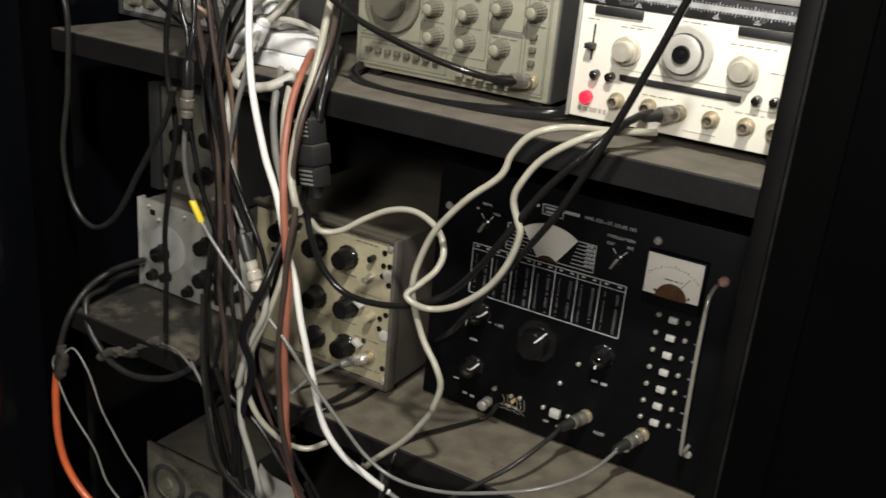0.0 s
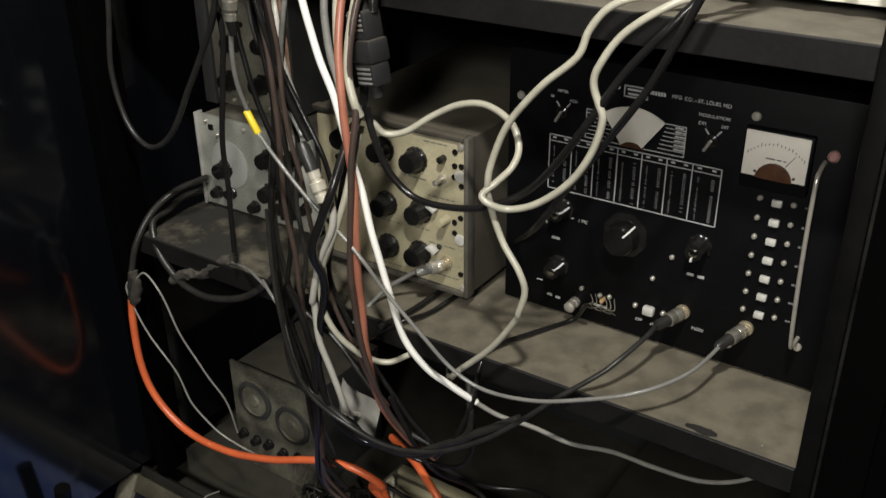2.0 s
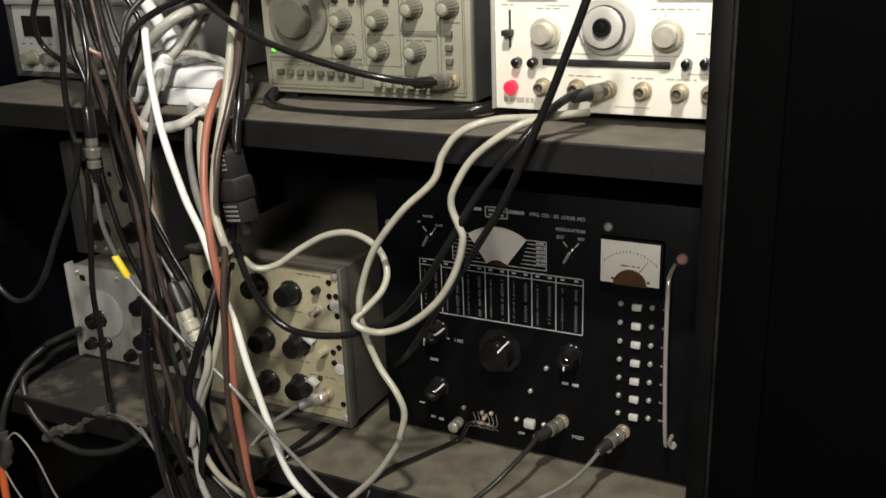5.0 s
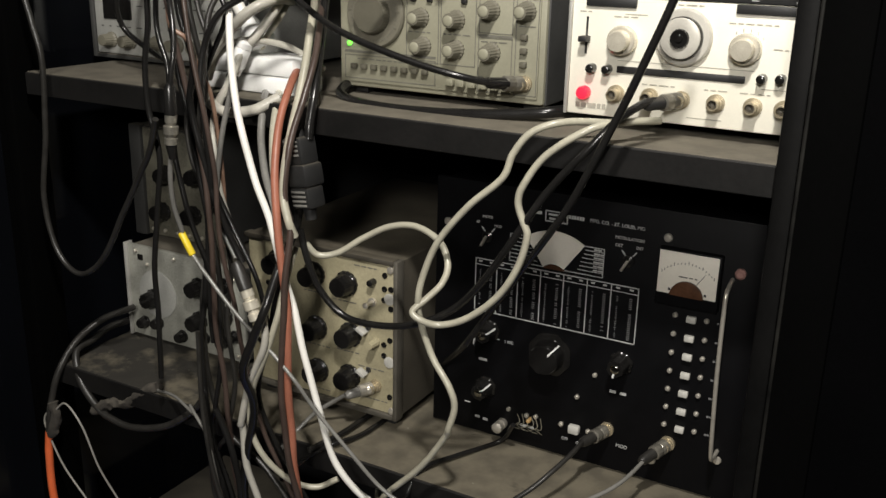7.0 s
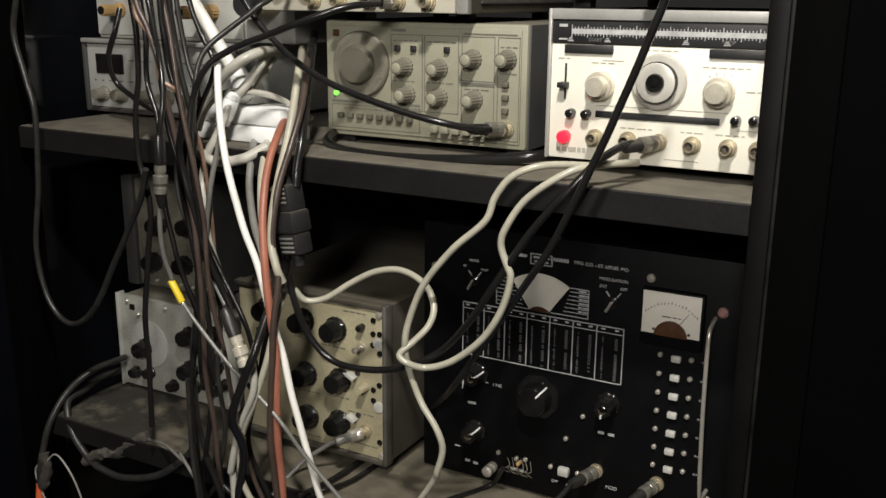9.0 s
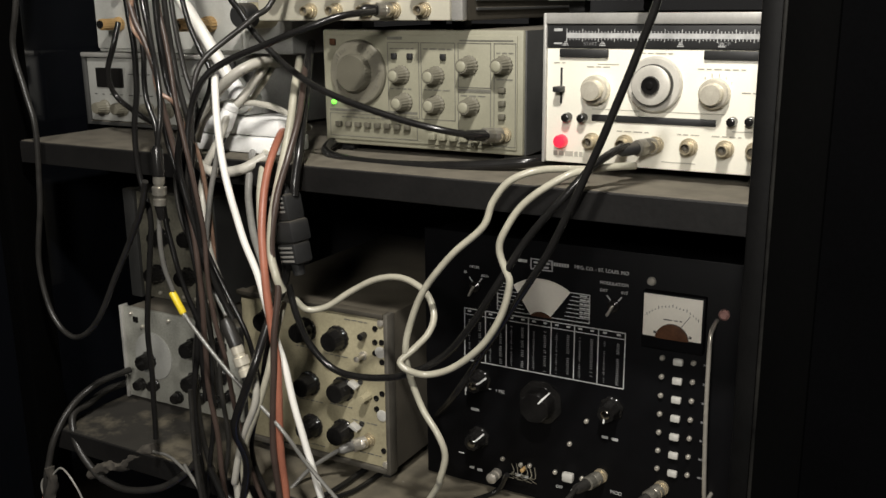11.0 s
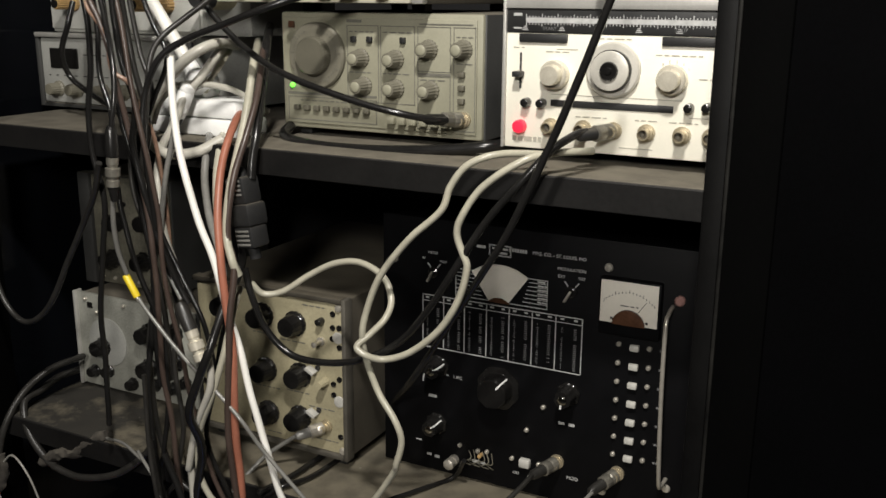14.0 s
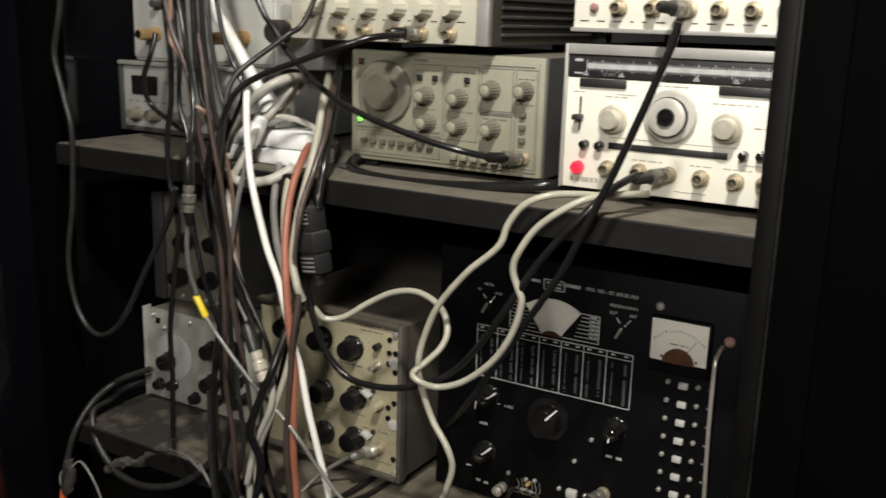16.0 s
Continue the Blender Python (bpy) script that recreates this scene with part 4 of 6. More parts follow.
GY = 0.088
gr = thing("test_oscillator", (-0.58, 0.2, 1.117), "dark stained grey instrument with knobs, stacked on another", "test instrument")
part("case", box(-0.660, -0.505, GY + 0.004, 0.29, 1.1195, 1.272, 0.002), CASE, gr)
part("front_panel", box(-0.642, -0.507, GY, GY + 0.006, 1.1215, 1.270, 0.0012), DIRTY, gr)
part("side_strip", box(-0.664, -0.643, GY - 0.004, GY + 0.012, 1.119, 1.273, 0.002), CASE, gr)
feet(gr, -0.64, -0.52, 0.12, 0.26, 1.1195, 1.1195 - 1.1158)
for x, z in ((-0.612, 1.157), (-0.556, 1.160), (-0.60, 1.21), (-0.545, 1.215)):
    knob(gr, WK, x, GY, z, 15, None, "black knob")
for k in range(6):
    put("stud", STUD, gr, (-0.632 + 0.022 * k, GY, 1.130))
for x, z in ((-0.62, 1.25), (-0.585, 1.235), (-0.53, 1.25)):
    put("jack", JACK, gr, (x, GY, z))

# ---- bottom of the rack ----
LY = 0.0
ld = thing("decade_oscillator", (0.053, 0.12, DECK), "cream-white oscillator with steel dial and silver knobs on the deck", "test instrument")
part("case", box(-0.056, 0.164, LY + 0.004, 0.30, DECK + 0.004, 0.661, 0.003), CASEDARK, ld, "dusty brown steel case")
part("frame", box(-0.060, 0.1665, LY + 0.002, LY + 0.012, DECK + 0.003, 0.666, 0.003), TRIM, ld, "grey metal frame")
part("front_panel", box(-0.0495, 0.1545, LY, LY + 0.004, DECK + 0.009, 0.6535, 0.001), WHITE, ld, "cream-white front panel")
feet(ld, -0.04, 0.15, 0.04, 0.26, DECK + 0.004, 0.0038)
dial = part("dial", turned([(0.0400, 0), (0.0400, 0.005), (0.0385, 0.0065), (0.02, 0.0075)], 64, None, (0.058, LY, 0.605)), BRUSHED, ld, "brushed steel dial")
part("dial_knob", turned([(0.0185, 0.007), (0.018, 0.026), (0.0165, 0.0285), (0.003, 0.0286)], 40, None, (0.058, LY, 0.605), 40, 0.03), BRUSHED, dial, "ribbed steel knob")
LDK = as_mesh("knob", turned([(0.0115, 0), (0.0115, 0.009), (0.0098, 0.011), (0.0088, 0.0115), (0.0085, 0.021), (0.0075, 0.0225), (0.002, 0.0222)], 36, None, (0, 0, 0), 24, 0.04), POLISHED, 30)
for x, z in ((-0.020, 0.616), (0.124, 0.611), (0.002, 0.530), (0.050, 0.5275), (0.098, 0.5285)):
    knob(ld, LDK, x, LY, z, 0, None, "silver knob with dark skirt")
part("terminal_post", turned([(0.008, 0), (0.008, 0.006), (0.005, 0.007), (0.005, 0.014), (0.008, 0.0145), (0.008, 0.024), (0.004, 0.025)], 24, None, (0.1395, LY, 0.549), 12, 0.06), BRASS, ld, "brass terminal post")
part("toggle_switch", turned([(0.006, 0), (0.006, 0.003), (0.0032, 0.004), (0.003, 0.016), (0.004, 0.020), (0.001, 0.0212)], 16, None, (-0.033, LY, 0.572)), CHROME, ld, "nickel toggle switch")
for z in (0.556,):
    put("stud", STUD, ld, (-0.033, LY, z))
rows = scatter_bars(RNG, -0.035, 0.0, 0.644, 0.0016) + scatter_bars(RNG, 0.05, 0.1, 0.641, 0.0018) + scatter_bars(RNG, 0.1, 0.145, 0.637, 0.0014) + scatter_bars(RNG, 0.0, 0.12, 0.549, 0.0013, 0.012)
bars(ld, "printed_legend", INKFAINT, rows, LY)

LLY = 0.07
ll = thing("panel_instrument", (-0.60, 0.15, DECK), "dusty pale instrument with two round dials, standing in shade", "test instrument")
part("case", box(-0.668, -0.505, LLY + 0.004, 0.24, DECK + 0.001, 0.690, 0.003), CASE, ll)
part("front_panel", box(-0.672, -0.500, LLY, LLY + 0.006, DECK + 0.001, 0.696, 0.001), DIRTY, ll, "pale grime-covered front panel")
for x, z in ((-0.622, 0.640), (-0.545, 0.622)):
    ring = part("dial", turned([(0.034, 0), (0.034, 0.004), (0.027, 0.006), (0.026, 0.003)], 40, None, (x, LLY, z)), CASE, ll, "round grimy dial with dark rim")
    part("dial_face", turned([(0.0255, 0.002), (0.0255, 0.0035), (0.012, 0.004), (0.009, 0.007), (0.004, 0.0075)], 28, None, (x, LLY, z)), DIRTY, ring)
for k, x in enumerate((-0.655, -0.628, -0.60, -0.57, -0.54)):
    knob(ll, WKS, x, LLY, 0.562 - 0.004 * (k % 2), 0, None, "small dark knob")

vb = thing("vented_box", (-0.28, 0.09, DECK), "cream enamelled vented box under a heap of cables", "test instrument")
part("case", box(-0.40, -0.155, 0.03, 0.152, DECK + 0.001, DECK + 0.058, 0.003), CASETAN, vb)
for k in range(4):
    part("slat", box(-0.39, -0.165, 0.036 + 0.03 * k, 0.054 + 0.03 * k, DECK + 0.057, DECK + 0.066, 0.003), CREAM, vb, "cream louvre slat")
for k in range(9):
    part("rib", box(-0.39 + 0.027 * k, -0.378 + 0.027 * k, 0.022, 0.031, DECK + 0.004, DECK + 0.055, 0.003), CREAM, vb)
part("end_plate", box(-0.1545, -0.147, 0.028, 0.156, DECK + 0.001, DECK + 0.07, 0.002), CREAM, vb)

# ---- sloping front of the console base: dusty lip, navy frame, blue tread plate ----
console = thing("console_front", (0.0, -0.08, 0.50), "sloping console front with dusty lip and blue tread plate", "console panel")
LEANED = Matrix.Translation((0, -0.074, 0.548)) @ Matrix.Rotation(radians(-31), 4, "X")


def leaned(bm):
    bmesh.ops.transform(bm, matrix=LEANED, verts=bm.verts)
    return bm


part("rim", leaned(box(-0.742, 0.203, 0.0, 0.010, -0.0095, 0.004, 0.0015)), RIMDARK, console, "dark brown-black upper rim")
lip = part("lip", leaned(box(-0.742, 0.203, -0.003, 0.006, -0.0375, -0.010, 0.0015)), LIPDARK, console, "dusty steel lip with round bolt holes")
# flat black discs painted on for the dark inside of the bolt holes
for x in (-0.315, -0.187):
    h = turned([(0.0092, -0.001), (0.0092, 0.0004), (0.0086, 0.0006)], 24, None, (x, -0.003, -0.0225))
    part("hole_disc", leaned(h), STEEL, lip, "flat black disc in place of a bolt hole")
part("frame_rail", leaned(box(-0.742, 0.203, 0.002, 0.012, -0.0695, -0.038, 0.001)), NAVY, console, "navy frame rail")
rail = part("side_rail", leaned(box(-0.776, -0.7425, -0.005, 0.012, -0.60, -0.012, 0.002)), LIP, console, "worn steel side rail")
hole = turned([(0.0092, -0.001), (0.0092, 0.0004), (0.0086, 0.0006)], 24, None, (-0.758, -0.005, -0.075))
part("hole_disc", leaned(hole), STEEL, rail, "flat black disc in place of a bolt hole")
part("inner_rail", leaned(box(-0.742, -0.735, 0.000, 0.012, -0.60, -0.0700, 0.001)), NAVY, console, "navy frame rail")
plate = part("tread_plate", leaned(box(-0.7345, 0.203, 0.006, 0.012, -0.60, -0.0700, 0.0008)), BLUE, console, "blue painted tread plate")
# treads lying across are paler: rubbed paint plus a glint painted in
worn, flat = bmesh.new(), bmesh.new()
for i in range(20):
    for j in range(19):
        across = j % 2 == 0
        bm = worn if across else flat
        x, z, s = -0.712 + 0.0465 * i, -0.086 - 0.0275 * j, (0.58 if across else 1.80)
        half, wide = (0.0225, 0.0036) if across else (0.0155, 0.0050)
        ring = [(half * math.cos(2 * math.pi * k / 12), wide * math.sin(2 * math.pi * k / 12)) for k in range(12)]
        levels = []
        for share, narrow, y in ((1.0, 1.0, 0.0061), (0.86, 0.55, 0.0042), (0.70, 0.12, 0.0036)):
            levels.append([bm.verts.new((x + share * u * math.cos(s) - narrow * w * math.sin(s), y, z + share * u * math.sin(s) + narrow * w * math.cos(s))) for u, w in ring])
        for low, high in zip(levels, levels[1:]):
            for k in range(12):
                bm.faces.new((low[k], low[(k + 1) % 12], high[(k + 1) % 12], high[k]))
        bm.faces.new(levels[-1])
for name, bm, mat, label in (("glint_treads", worn, TREAD, "raised treads, rubbed and with their glint painted pale"), ("treads", flat, BLUE, "raised blue treads")):
    tagged(part(name, leaned(bm), mat, plate, label, 50), label, "", "", "stuff")
# pale crumbs and solder specks scattered on the plate
speck_rng = random.Random(8)
bm = bmesh.new()
for _ in range(70):
    r = speck_rng.uniform(0.0007, 0.0019)
    for v in bmesh.ops.create_icosphere(bm, subdivisions=1, radius=r, matrix=Matrix.Translation((speck_rng.uniform(-0.70, 0.10), 0.0055, -0.075 - 0.30 * speck_rng.random() ** 1.5)))["verts"]:
        v.co.x += speck_rng.uniform(-0.4, 0.4) * r
specks = part("specks", leaned(bm), WHITEPLASTIC, plate, "pale crumbs on the blue plate")
tagged(specks, "", "", "", "stuff")
# a bent wire hook over the lip
hook = part("wire_hook", tube([(-0.600, -0.045, 0.548), (-0.600, -0.072, 0.557), (-0.601, -0.084, 0.545), (-0.602, -0.100, 0.512), (-0.601, -0.104, 0.503)], 0.0011, 6, 8), TRIM, console)
part("lug", along((-0.601, -0.104, 0.505), (-0.588, -0.112, 0.482), [(0.001, 0), (0.0036, 0.25), (0.0042, 0.6), (0.0012, 1)], 12), TRIM, hook, "crimped metal lug")
# stay arm bolted to the side rail
arm = part("stay_arm", tube([(-0.692, -0.235, 0.65), (-0.717, -0.235, 0.494), (-0.734, -0.235, 0.352)], 0.011, 6, 12), RAIL, console, "black painted stay arm")
part("bolt", along((-0.748, -0.195, 0.350), (-0.734, -0.250, 0.352), [(0.014, 0), (0.014, 0.8), (0.010, 0.85), (0.009, 1)], 12), RIMDARK, arm, "dark pivot bolt")
# the same blue plate continues past the side rail, shade put in its colour
part("side_plate", leaned(box(-1.25, -0.7765, 0.006, 0.012, -0.60, -0.012, 0.0008)), SHADEBLUE, console, "blue plate beyond the rail, shade painted in")


# ---- cables ----
SPLICE = material("dust_matted_tape", (0.050, 0.044, 0.036), 0.95, 0, 0.6, 70, 0.9, 260, dust=0.45, dust_colour=(0.13, 0.115, 0.09))


def cable(name, mat, radius, points, label, group="", wobble=0.0012):
    """A cable through a few places, as one thing."""
    ob = new(name, as_mesh(name, tube(points, radius, 8, 10, None, wobble, 0.55 if mat is SPLICE else 0.0), mat, 60))
    return tagged(ob, label, "cable", group)


cable("power_cable", CABLEWHITE, 0.0037, [(-0.312, -0.100, 1.448), (-0.309, -0.105, 1.422), (-0.305, -0.110, 1.398), (-0.297, -0.115, 1.371), (-0.285, -0.120, 1.336), (-0.272, -0.120, 1.292), (-0.256, -0.120, 1.254), (-0.241, -0.120, 1.203), (-0.230, -0.120, 1.169), (-0.219, -0.120, 1.129), (-0.206, -0.120, 1.082), (-0.196, -0.120, 1.049), (-0.187, -0.115, 1.006), (-0.165, -0.105, 0.971), (-0.145, -0.095, 0.953), (-0.132, -0.085, 0.938), (-0.122, -0.076, 0.926)], "thick white cable hanging in front of the shelves", group="cables hanging before the shelves")
cable("white_tube", CABLEWHITE, 0.0070, [(-0.493, -0.008, 1.740), (-0.462, -0.016, 1.618), (-0.432, -0.020, 1.531), (-0.416, -0.020, 1.508), (-0.394, -0.020, 1.479), (-0.371, -0.020, 1.447), (-0.356, -0.020, 1.425)], "stiff white cable with moulded plug end", group="cables hanging before the shelves", wobble=0)
cable("power_cable", RUST, 0.0041, [(-0.327, 0.030, 1.382), (-0.277, -0.050, 1.380), (-0.263, -0.090, 1.345), (-0.250, -0.115, 1.305), (-0.240, -0.128, 1.258), (-0.233, -0.130, 1.207), (-0.229, -0.130, 1.155), (-0.230, -0.130, 1.091), (-0.233, -0.125, 1.039), (-0.232, -0.120, 0.974), (-0.234, -0.100, 0.896), (-0.214, -0.080, 0.843), (-0.188, -0.060, 0.810)], "dull orange power cable hanging among others", group="cables hanging before the shelves")
cable("power_cable", CABLEBROWN, 0.0034, [(-0.308, 0.050, 1.466), (-0.262, -0.020, 1.447), (-0.240, -0.060, 1.411), (-0.233, -0.090, 1.371), (-0.235, -0.110, 1.329), (-0.236, -0.120, 1.280), (-0.226, -0.125, 1.248), (-0.228, -0.135, 1.186), (-0.233, -0.135, 1.125), (-0.235, -0.135, 1.070), (-0.235, -0.130, 1.014), (-0.229, -0.120, 0.947), (-0.222, -0.100, 0.885), (-0.206, -0.080, 0.840)], "brownish cable hanging among others", group="cables hanging before the shelves")
cable("signal_cable", CABLECREAM, 0.0042, [(-0.321, 0.050, 1.456), (-0.273, -0.020, 1.442), (-0.259, -0.050, 1.406), (-0.249, -0.080, 1.362), (-0.238, -0.110, 1.323), (-0.237, -0.120, 1.280), (-0.228, -0.125, 1.256), (-0.225, -0.120, 1.241)], "pinkish cream cable hanging among others", group="cables hanging before the shelves")
cable("signal_cable", CABLEGREY, 0.0040, [(-0.369, 0.020, 1.358), (-0.315, -0.050, 1.357), (-0.296, -0.080, 1.323), (-0.275, -0.100, 1.291), (-0.253, -0.115, 1.265), (-0.244, -0.120, 1.238)], "grey cable hanging among others", group="cables hanging before the shelves")
cable("signal_cable", CABLECREAM, 0.0040, [(-0.351, 0.020, 1.359), (-0.297, -0.050, 1.359), (-0.280, -0.080, 1.330), (-0.264, -0.100, 1.301), (-0.250, -0.110, 1.264)], "ivory cable hanging among others", group="cables hanging before the shelves")
cable("adapter_cable", RUBBER, 0.0046, [(-0.312, 0.060, 1.472), (-0.271, -0.000, 1.460), (-0.255, -0.030, 1.425), (-0.234, -0.070, 1.379), (-0.230, -0.085, 1.348), (-0.229, -0.089, 1.331)], "black cable leading into an inline adapter", group="cables hanging before the shelves", wobble=0)
cable("adapter_cable", RUBBER, 0.0046, [(-0.242, -0.090, 1.263), (-0.244, -0.095, 1.238), (-0.242, -0.125, 1.206), (-0.243, -0.148, 1.170), (-0.255, -0.152, 1.139), (-0.271, -0.150, 1.098), (-0.277, -0.130, 1.051), (-0.297, -0.120, 0.986), (-0.314, -0.110, 0.915), (-0.306, -0.100, 0.849), (-0.277, -0.085, 0.815), (-0.230, -0.070, 0.810)], "thick black cable below the inline adapter", group="cables hanging before the shelves")
cable("patch_cable", RUBBER, 0.0036, [(-0.238, -0.095, 1.240), (-0.229, -0.095, 1.210), (-0.217, -0.090, 1.177), (-0.191, -0.085, 1.153), (-0.150, -0.085, 1.152), (-0.101, -0.090, 1.167), (-0.060, -0.090, 1.193), (-0.027, -0.095, 1.233), (-0.001, -0.095, 1.274), (0.023, -0.090, 1.315), (0.053, -0.085, 1.352), (0.074, -0.070, 1.379), (0.085, -0.045, 1.390), (0.091, -0.030, 1.392)], "black cable sagging from the adapter to a socket", group="patch cables", wobble=0.0006)
cable("patch_cable", RUBBER, 0.0034, [(0.135, -0.100, 1.526), (0.131, -0.100, 1.509), (0.119, -0.100, 1.475), (0.100, -0.100, 1.426), (0.080, -0.100, 1.379), (0.053, -0.100, 1.319), (0.029, -0.095, 1.279), (-0.012, -0.070, 1.223), (-0.056, -0.040, 1.164), (-0.095, -0.020, 1.112), (-0.226, 0.139, 0.984), (-0.229, 0.043, 0.984), (-0.233, -0.032, 0.984), (-0.242, -0.084, 0.984)], "black cable running down past the shelf edge", group="patch cables", wobble=0.0006)
cable("mains_cable", CABLECREAM, 0.0033, [(0.098, -0.030, 1.376), (0.073, -0.060, 1.376), (0.052, -0.080, 1.370), (0.021, -0.090, 1.347), (0.004, -0.095, 1.321), (-0.001, -0.095, 1.304), (0.005, -0.095, 1.286), (0.009, -0.095, 1.273), (0.001, -0.095, 1.243), (-0.019, -0.095, 1.211), (-0.048, -0.095, 1.185), (-0.073, -0.100, 1.175), (-0.087, -0.110, 1.180), (-0.097, -0.110, 1.187), (-0.088, -0.100, 1.198), (-0.077, -0.090, 1.213), (-0.077, -0.080, 1.229), (-0.092, -0.070, 1.246), (-0.124, -0.060, 1.253), (-0.153, -0.060, 1.248), (-0.181, -0.065, 1.233), (-0.205, -0.075, 1.216), (-0.223, -0.085, 1.213), (-0.233, -0.092, 1.225)], "ivory cable looping before the shelves", group="ivory cables", wobble=0.0004)
cable("mains_cable", CABLECREAM, 0.0033, [(0.058, -0.040, 1.371), (0.030, -0.075, 1.374), (0.006, -0.088, 1.365), (-0.009, -0.092, 1.345), (-0.017, -0.095, 1.323), (-0.046, -0.100, 1.295), (-0.075, -0.100, 1.259), (-0.091, -0.100, 1.223), (-0.094, -0.105, 1.199), (-0.093, -0.100, 1.172), (-0.079, -0.100, 1.139), (-0.059, -0.105, 1.118), (-0.052, -0.105, 1.098), (-0.058, -0.105, 1.073), (-0.064, -0.100, 1.060), (-0.094, -0.095, 1.015), (-0.135, -0.088, 0.970), (-0.158, -0.072, 0.942), (-0.184, -0.035, 0.922), (-0.215, 0.020, 0.915), (-0.25, 0.10, 0.912)], "ivory cable curving down to the lower shelf", group="ivory cables", wobble=0.0004)
cable("coiled_cable", RUBBER, 0.0058, [(-0.266, 0.030, 1.367), (-0.257, 0.005, 1.362), (-0.232, -0.012, 1.358), (-0.191, -0.018, 1.356), (-0.136, -0.020, 1.357), (-0.086, -0.018, 1.360), (-0.041, -0.010, 1.364), (-0.011, 0.000, 1.368), (0.000, 0.030, 1.368)], "thick black cable lying on the shelf before instruments", wobble=0)
cable("patch_cable", RUBBER, 0.0034, [(-0.059, -0.003, 1.390), (-0.067, -0.020, 1.392), (-0.093, -0.040, 1.399), (-0.137, -0.050, 1.409), (-0.182, -0.055, 1.422), (-0.226, -0.055, 1.437), (-0.267, -0.050, 1.458), (-0.300, -0.050, 1.486), (-0.319, -0.050, 1.509), (-0.336, -0.050, 1.531), (-0.373, -0.046, 1.610), (-0.414, -0.038, 1.721)], "black cable plugged into a front socket", group="patch cables", wobble=0.0006)
cable("patch_cable", RUBBER, 0.0034, [(-0.167, -0.030, 1.507), (-0.181, -0.060, 1.504), (-0.209, -0.080, 1.494), (-0.253, -0.090, 1.478), (-0.297, -0.100, 1.461), (-0.318, -0.110, 1.444), (-0.333, -0.115, 1.414), (-0.336, -0.120, 1.377), (-0.332, -0.120, 1.332), (-0.333, -0.115, 1.278), (-0.346, -0.110, 1.220), (-0.354, -0.105, 1.160), (-0.356, -0.100, 1.092)], "black cable plugged into the cream unit", group="patch cables", wobble=0.0006)
cable("patch_cable", RUBBERGREY, 0.0030, [(-0.223, 0.022, 1.700), (-0.262, -0.015, 1.595), (-0.283, -0.040, 1.520), (-0.293, -0.060, 1.502), (-0.317, -0.080, 1.479), (-0.330, -0.100, 1.457), (-0.334, -0.110, 1.427), (-0.337, -0.115, 1.382), (-0.351, -0.110, 1.322), (-0.352, -0.105, 1.255), (-0.344, -0.100, 1.179), (-0.340, -0.100, 1.102)], "dark cable crossing the bundle", group="patch cables")
cable("probe_cable", RUBBER, 0.0028, [(-0.425, -0.096, 1.731), (-0.401, -0.114, 1.607), (-0.377, -0.125, 1.519), (-0.360, -0.135, 1.482), (-0.339, -0.150, 1.448), (-0.329, -0.160, 1.415), (-0.330, -0.165, 1.389), (-0.333, -0.165, 1.356)], "thin black cable with a bright inline connector", group="cables hanging before the shelves", wobble=0)
cable("probe_cable", CABLEGREY, 0.0026, [(-0.335, -0.165, 1.325), (-0.344, -0.160, 1.292), (-0.352, -0.150, 1.259), (-0.353, -0.140, 1.230)], "thin grey cable with a yellow sleeve", group="cables hanging before the shelves", wobble=0)
cable("probe_cable", CABLEGREY, 0.0021, [(-0.341, -0.138, 1.205), (-0.326, -0.138, 1.188), (-0.287, -0.138, 1.152), (-0.247, -0.135, 1.119), (-0.218, -0.135, 1.095), (-0.197, -0.130, 1.066), (-0.159, -0.125, 1.027), (-0.124, -0.120, 0.994), (-0.087, -0.115, 0.979), (-0.038, -0.110, 0.983), (0.008, -0.100, 0.996), (0.052, -0.085, 1.011), (0.078, -0.060, 1.019), (0.093, -0.030, 1.024), (0.099, 0.010, 1.026), (0.101, 0.020, 1.029)], "thin grey cable running to a bayonet socket", group="probe cables", wobble=0.0003)
cable("probe_cable", RUBBERGREY, 0.0026, [(0.036, 0.015, 1.031), (0.034, -0.010, 1.028), (0.025, -0.040, 1.019), (0.011, -0.060, 1.005), (-0.026, -0.080, 0.972), (-0.069, -0.090, 0.927), (-0.113, -0.095, 0.888), (-0.172, -0.095, 0.850), (-0.231, -0.100, 0.837), (-0.284, -0.105, 0.849), (-0.317, -0.115, 0.874), (-0.336, -0.120, 0.904), (-0.345, -0.125, 0.949), (-0.348, -0.130, 1.002), (-0.351, -0.130, 1.057), (-0.350, -0.130, 1.117)], "dark grey cable sagging from a bayonet socket", group="probe cables", wobble=0.0004)
cable("loose_cable", RUBBERGREY, 0.0034, [(-0.575, -0.068, 1.749), (-0.608, -0.076, 1.614), (-0.624, -0.080, 1.518), (-0.638, -0.080, 1.468), (-0.625, -0.080, 1.416), (-0.615, -0.080, 1.374), (-0.622, -0.080, 1.289), (-0.637, -0.080, 1.210), (-0.624, -0.080, 1.147), (-0.589, -0.080, 1.121), (-0.540, -0.085, 1.149), (-0.494, -0.090, 1.212), (-0.449, -0.100, 1.269), (-0.420, -0.110, 1.303), (-0.400, -0.120, 1.337)], "dark cable hanging in a loop beside the rack", wobble=0.0005)
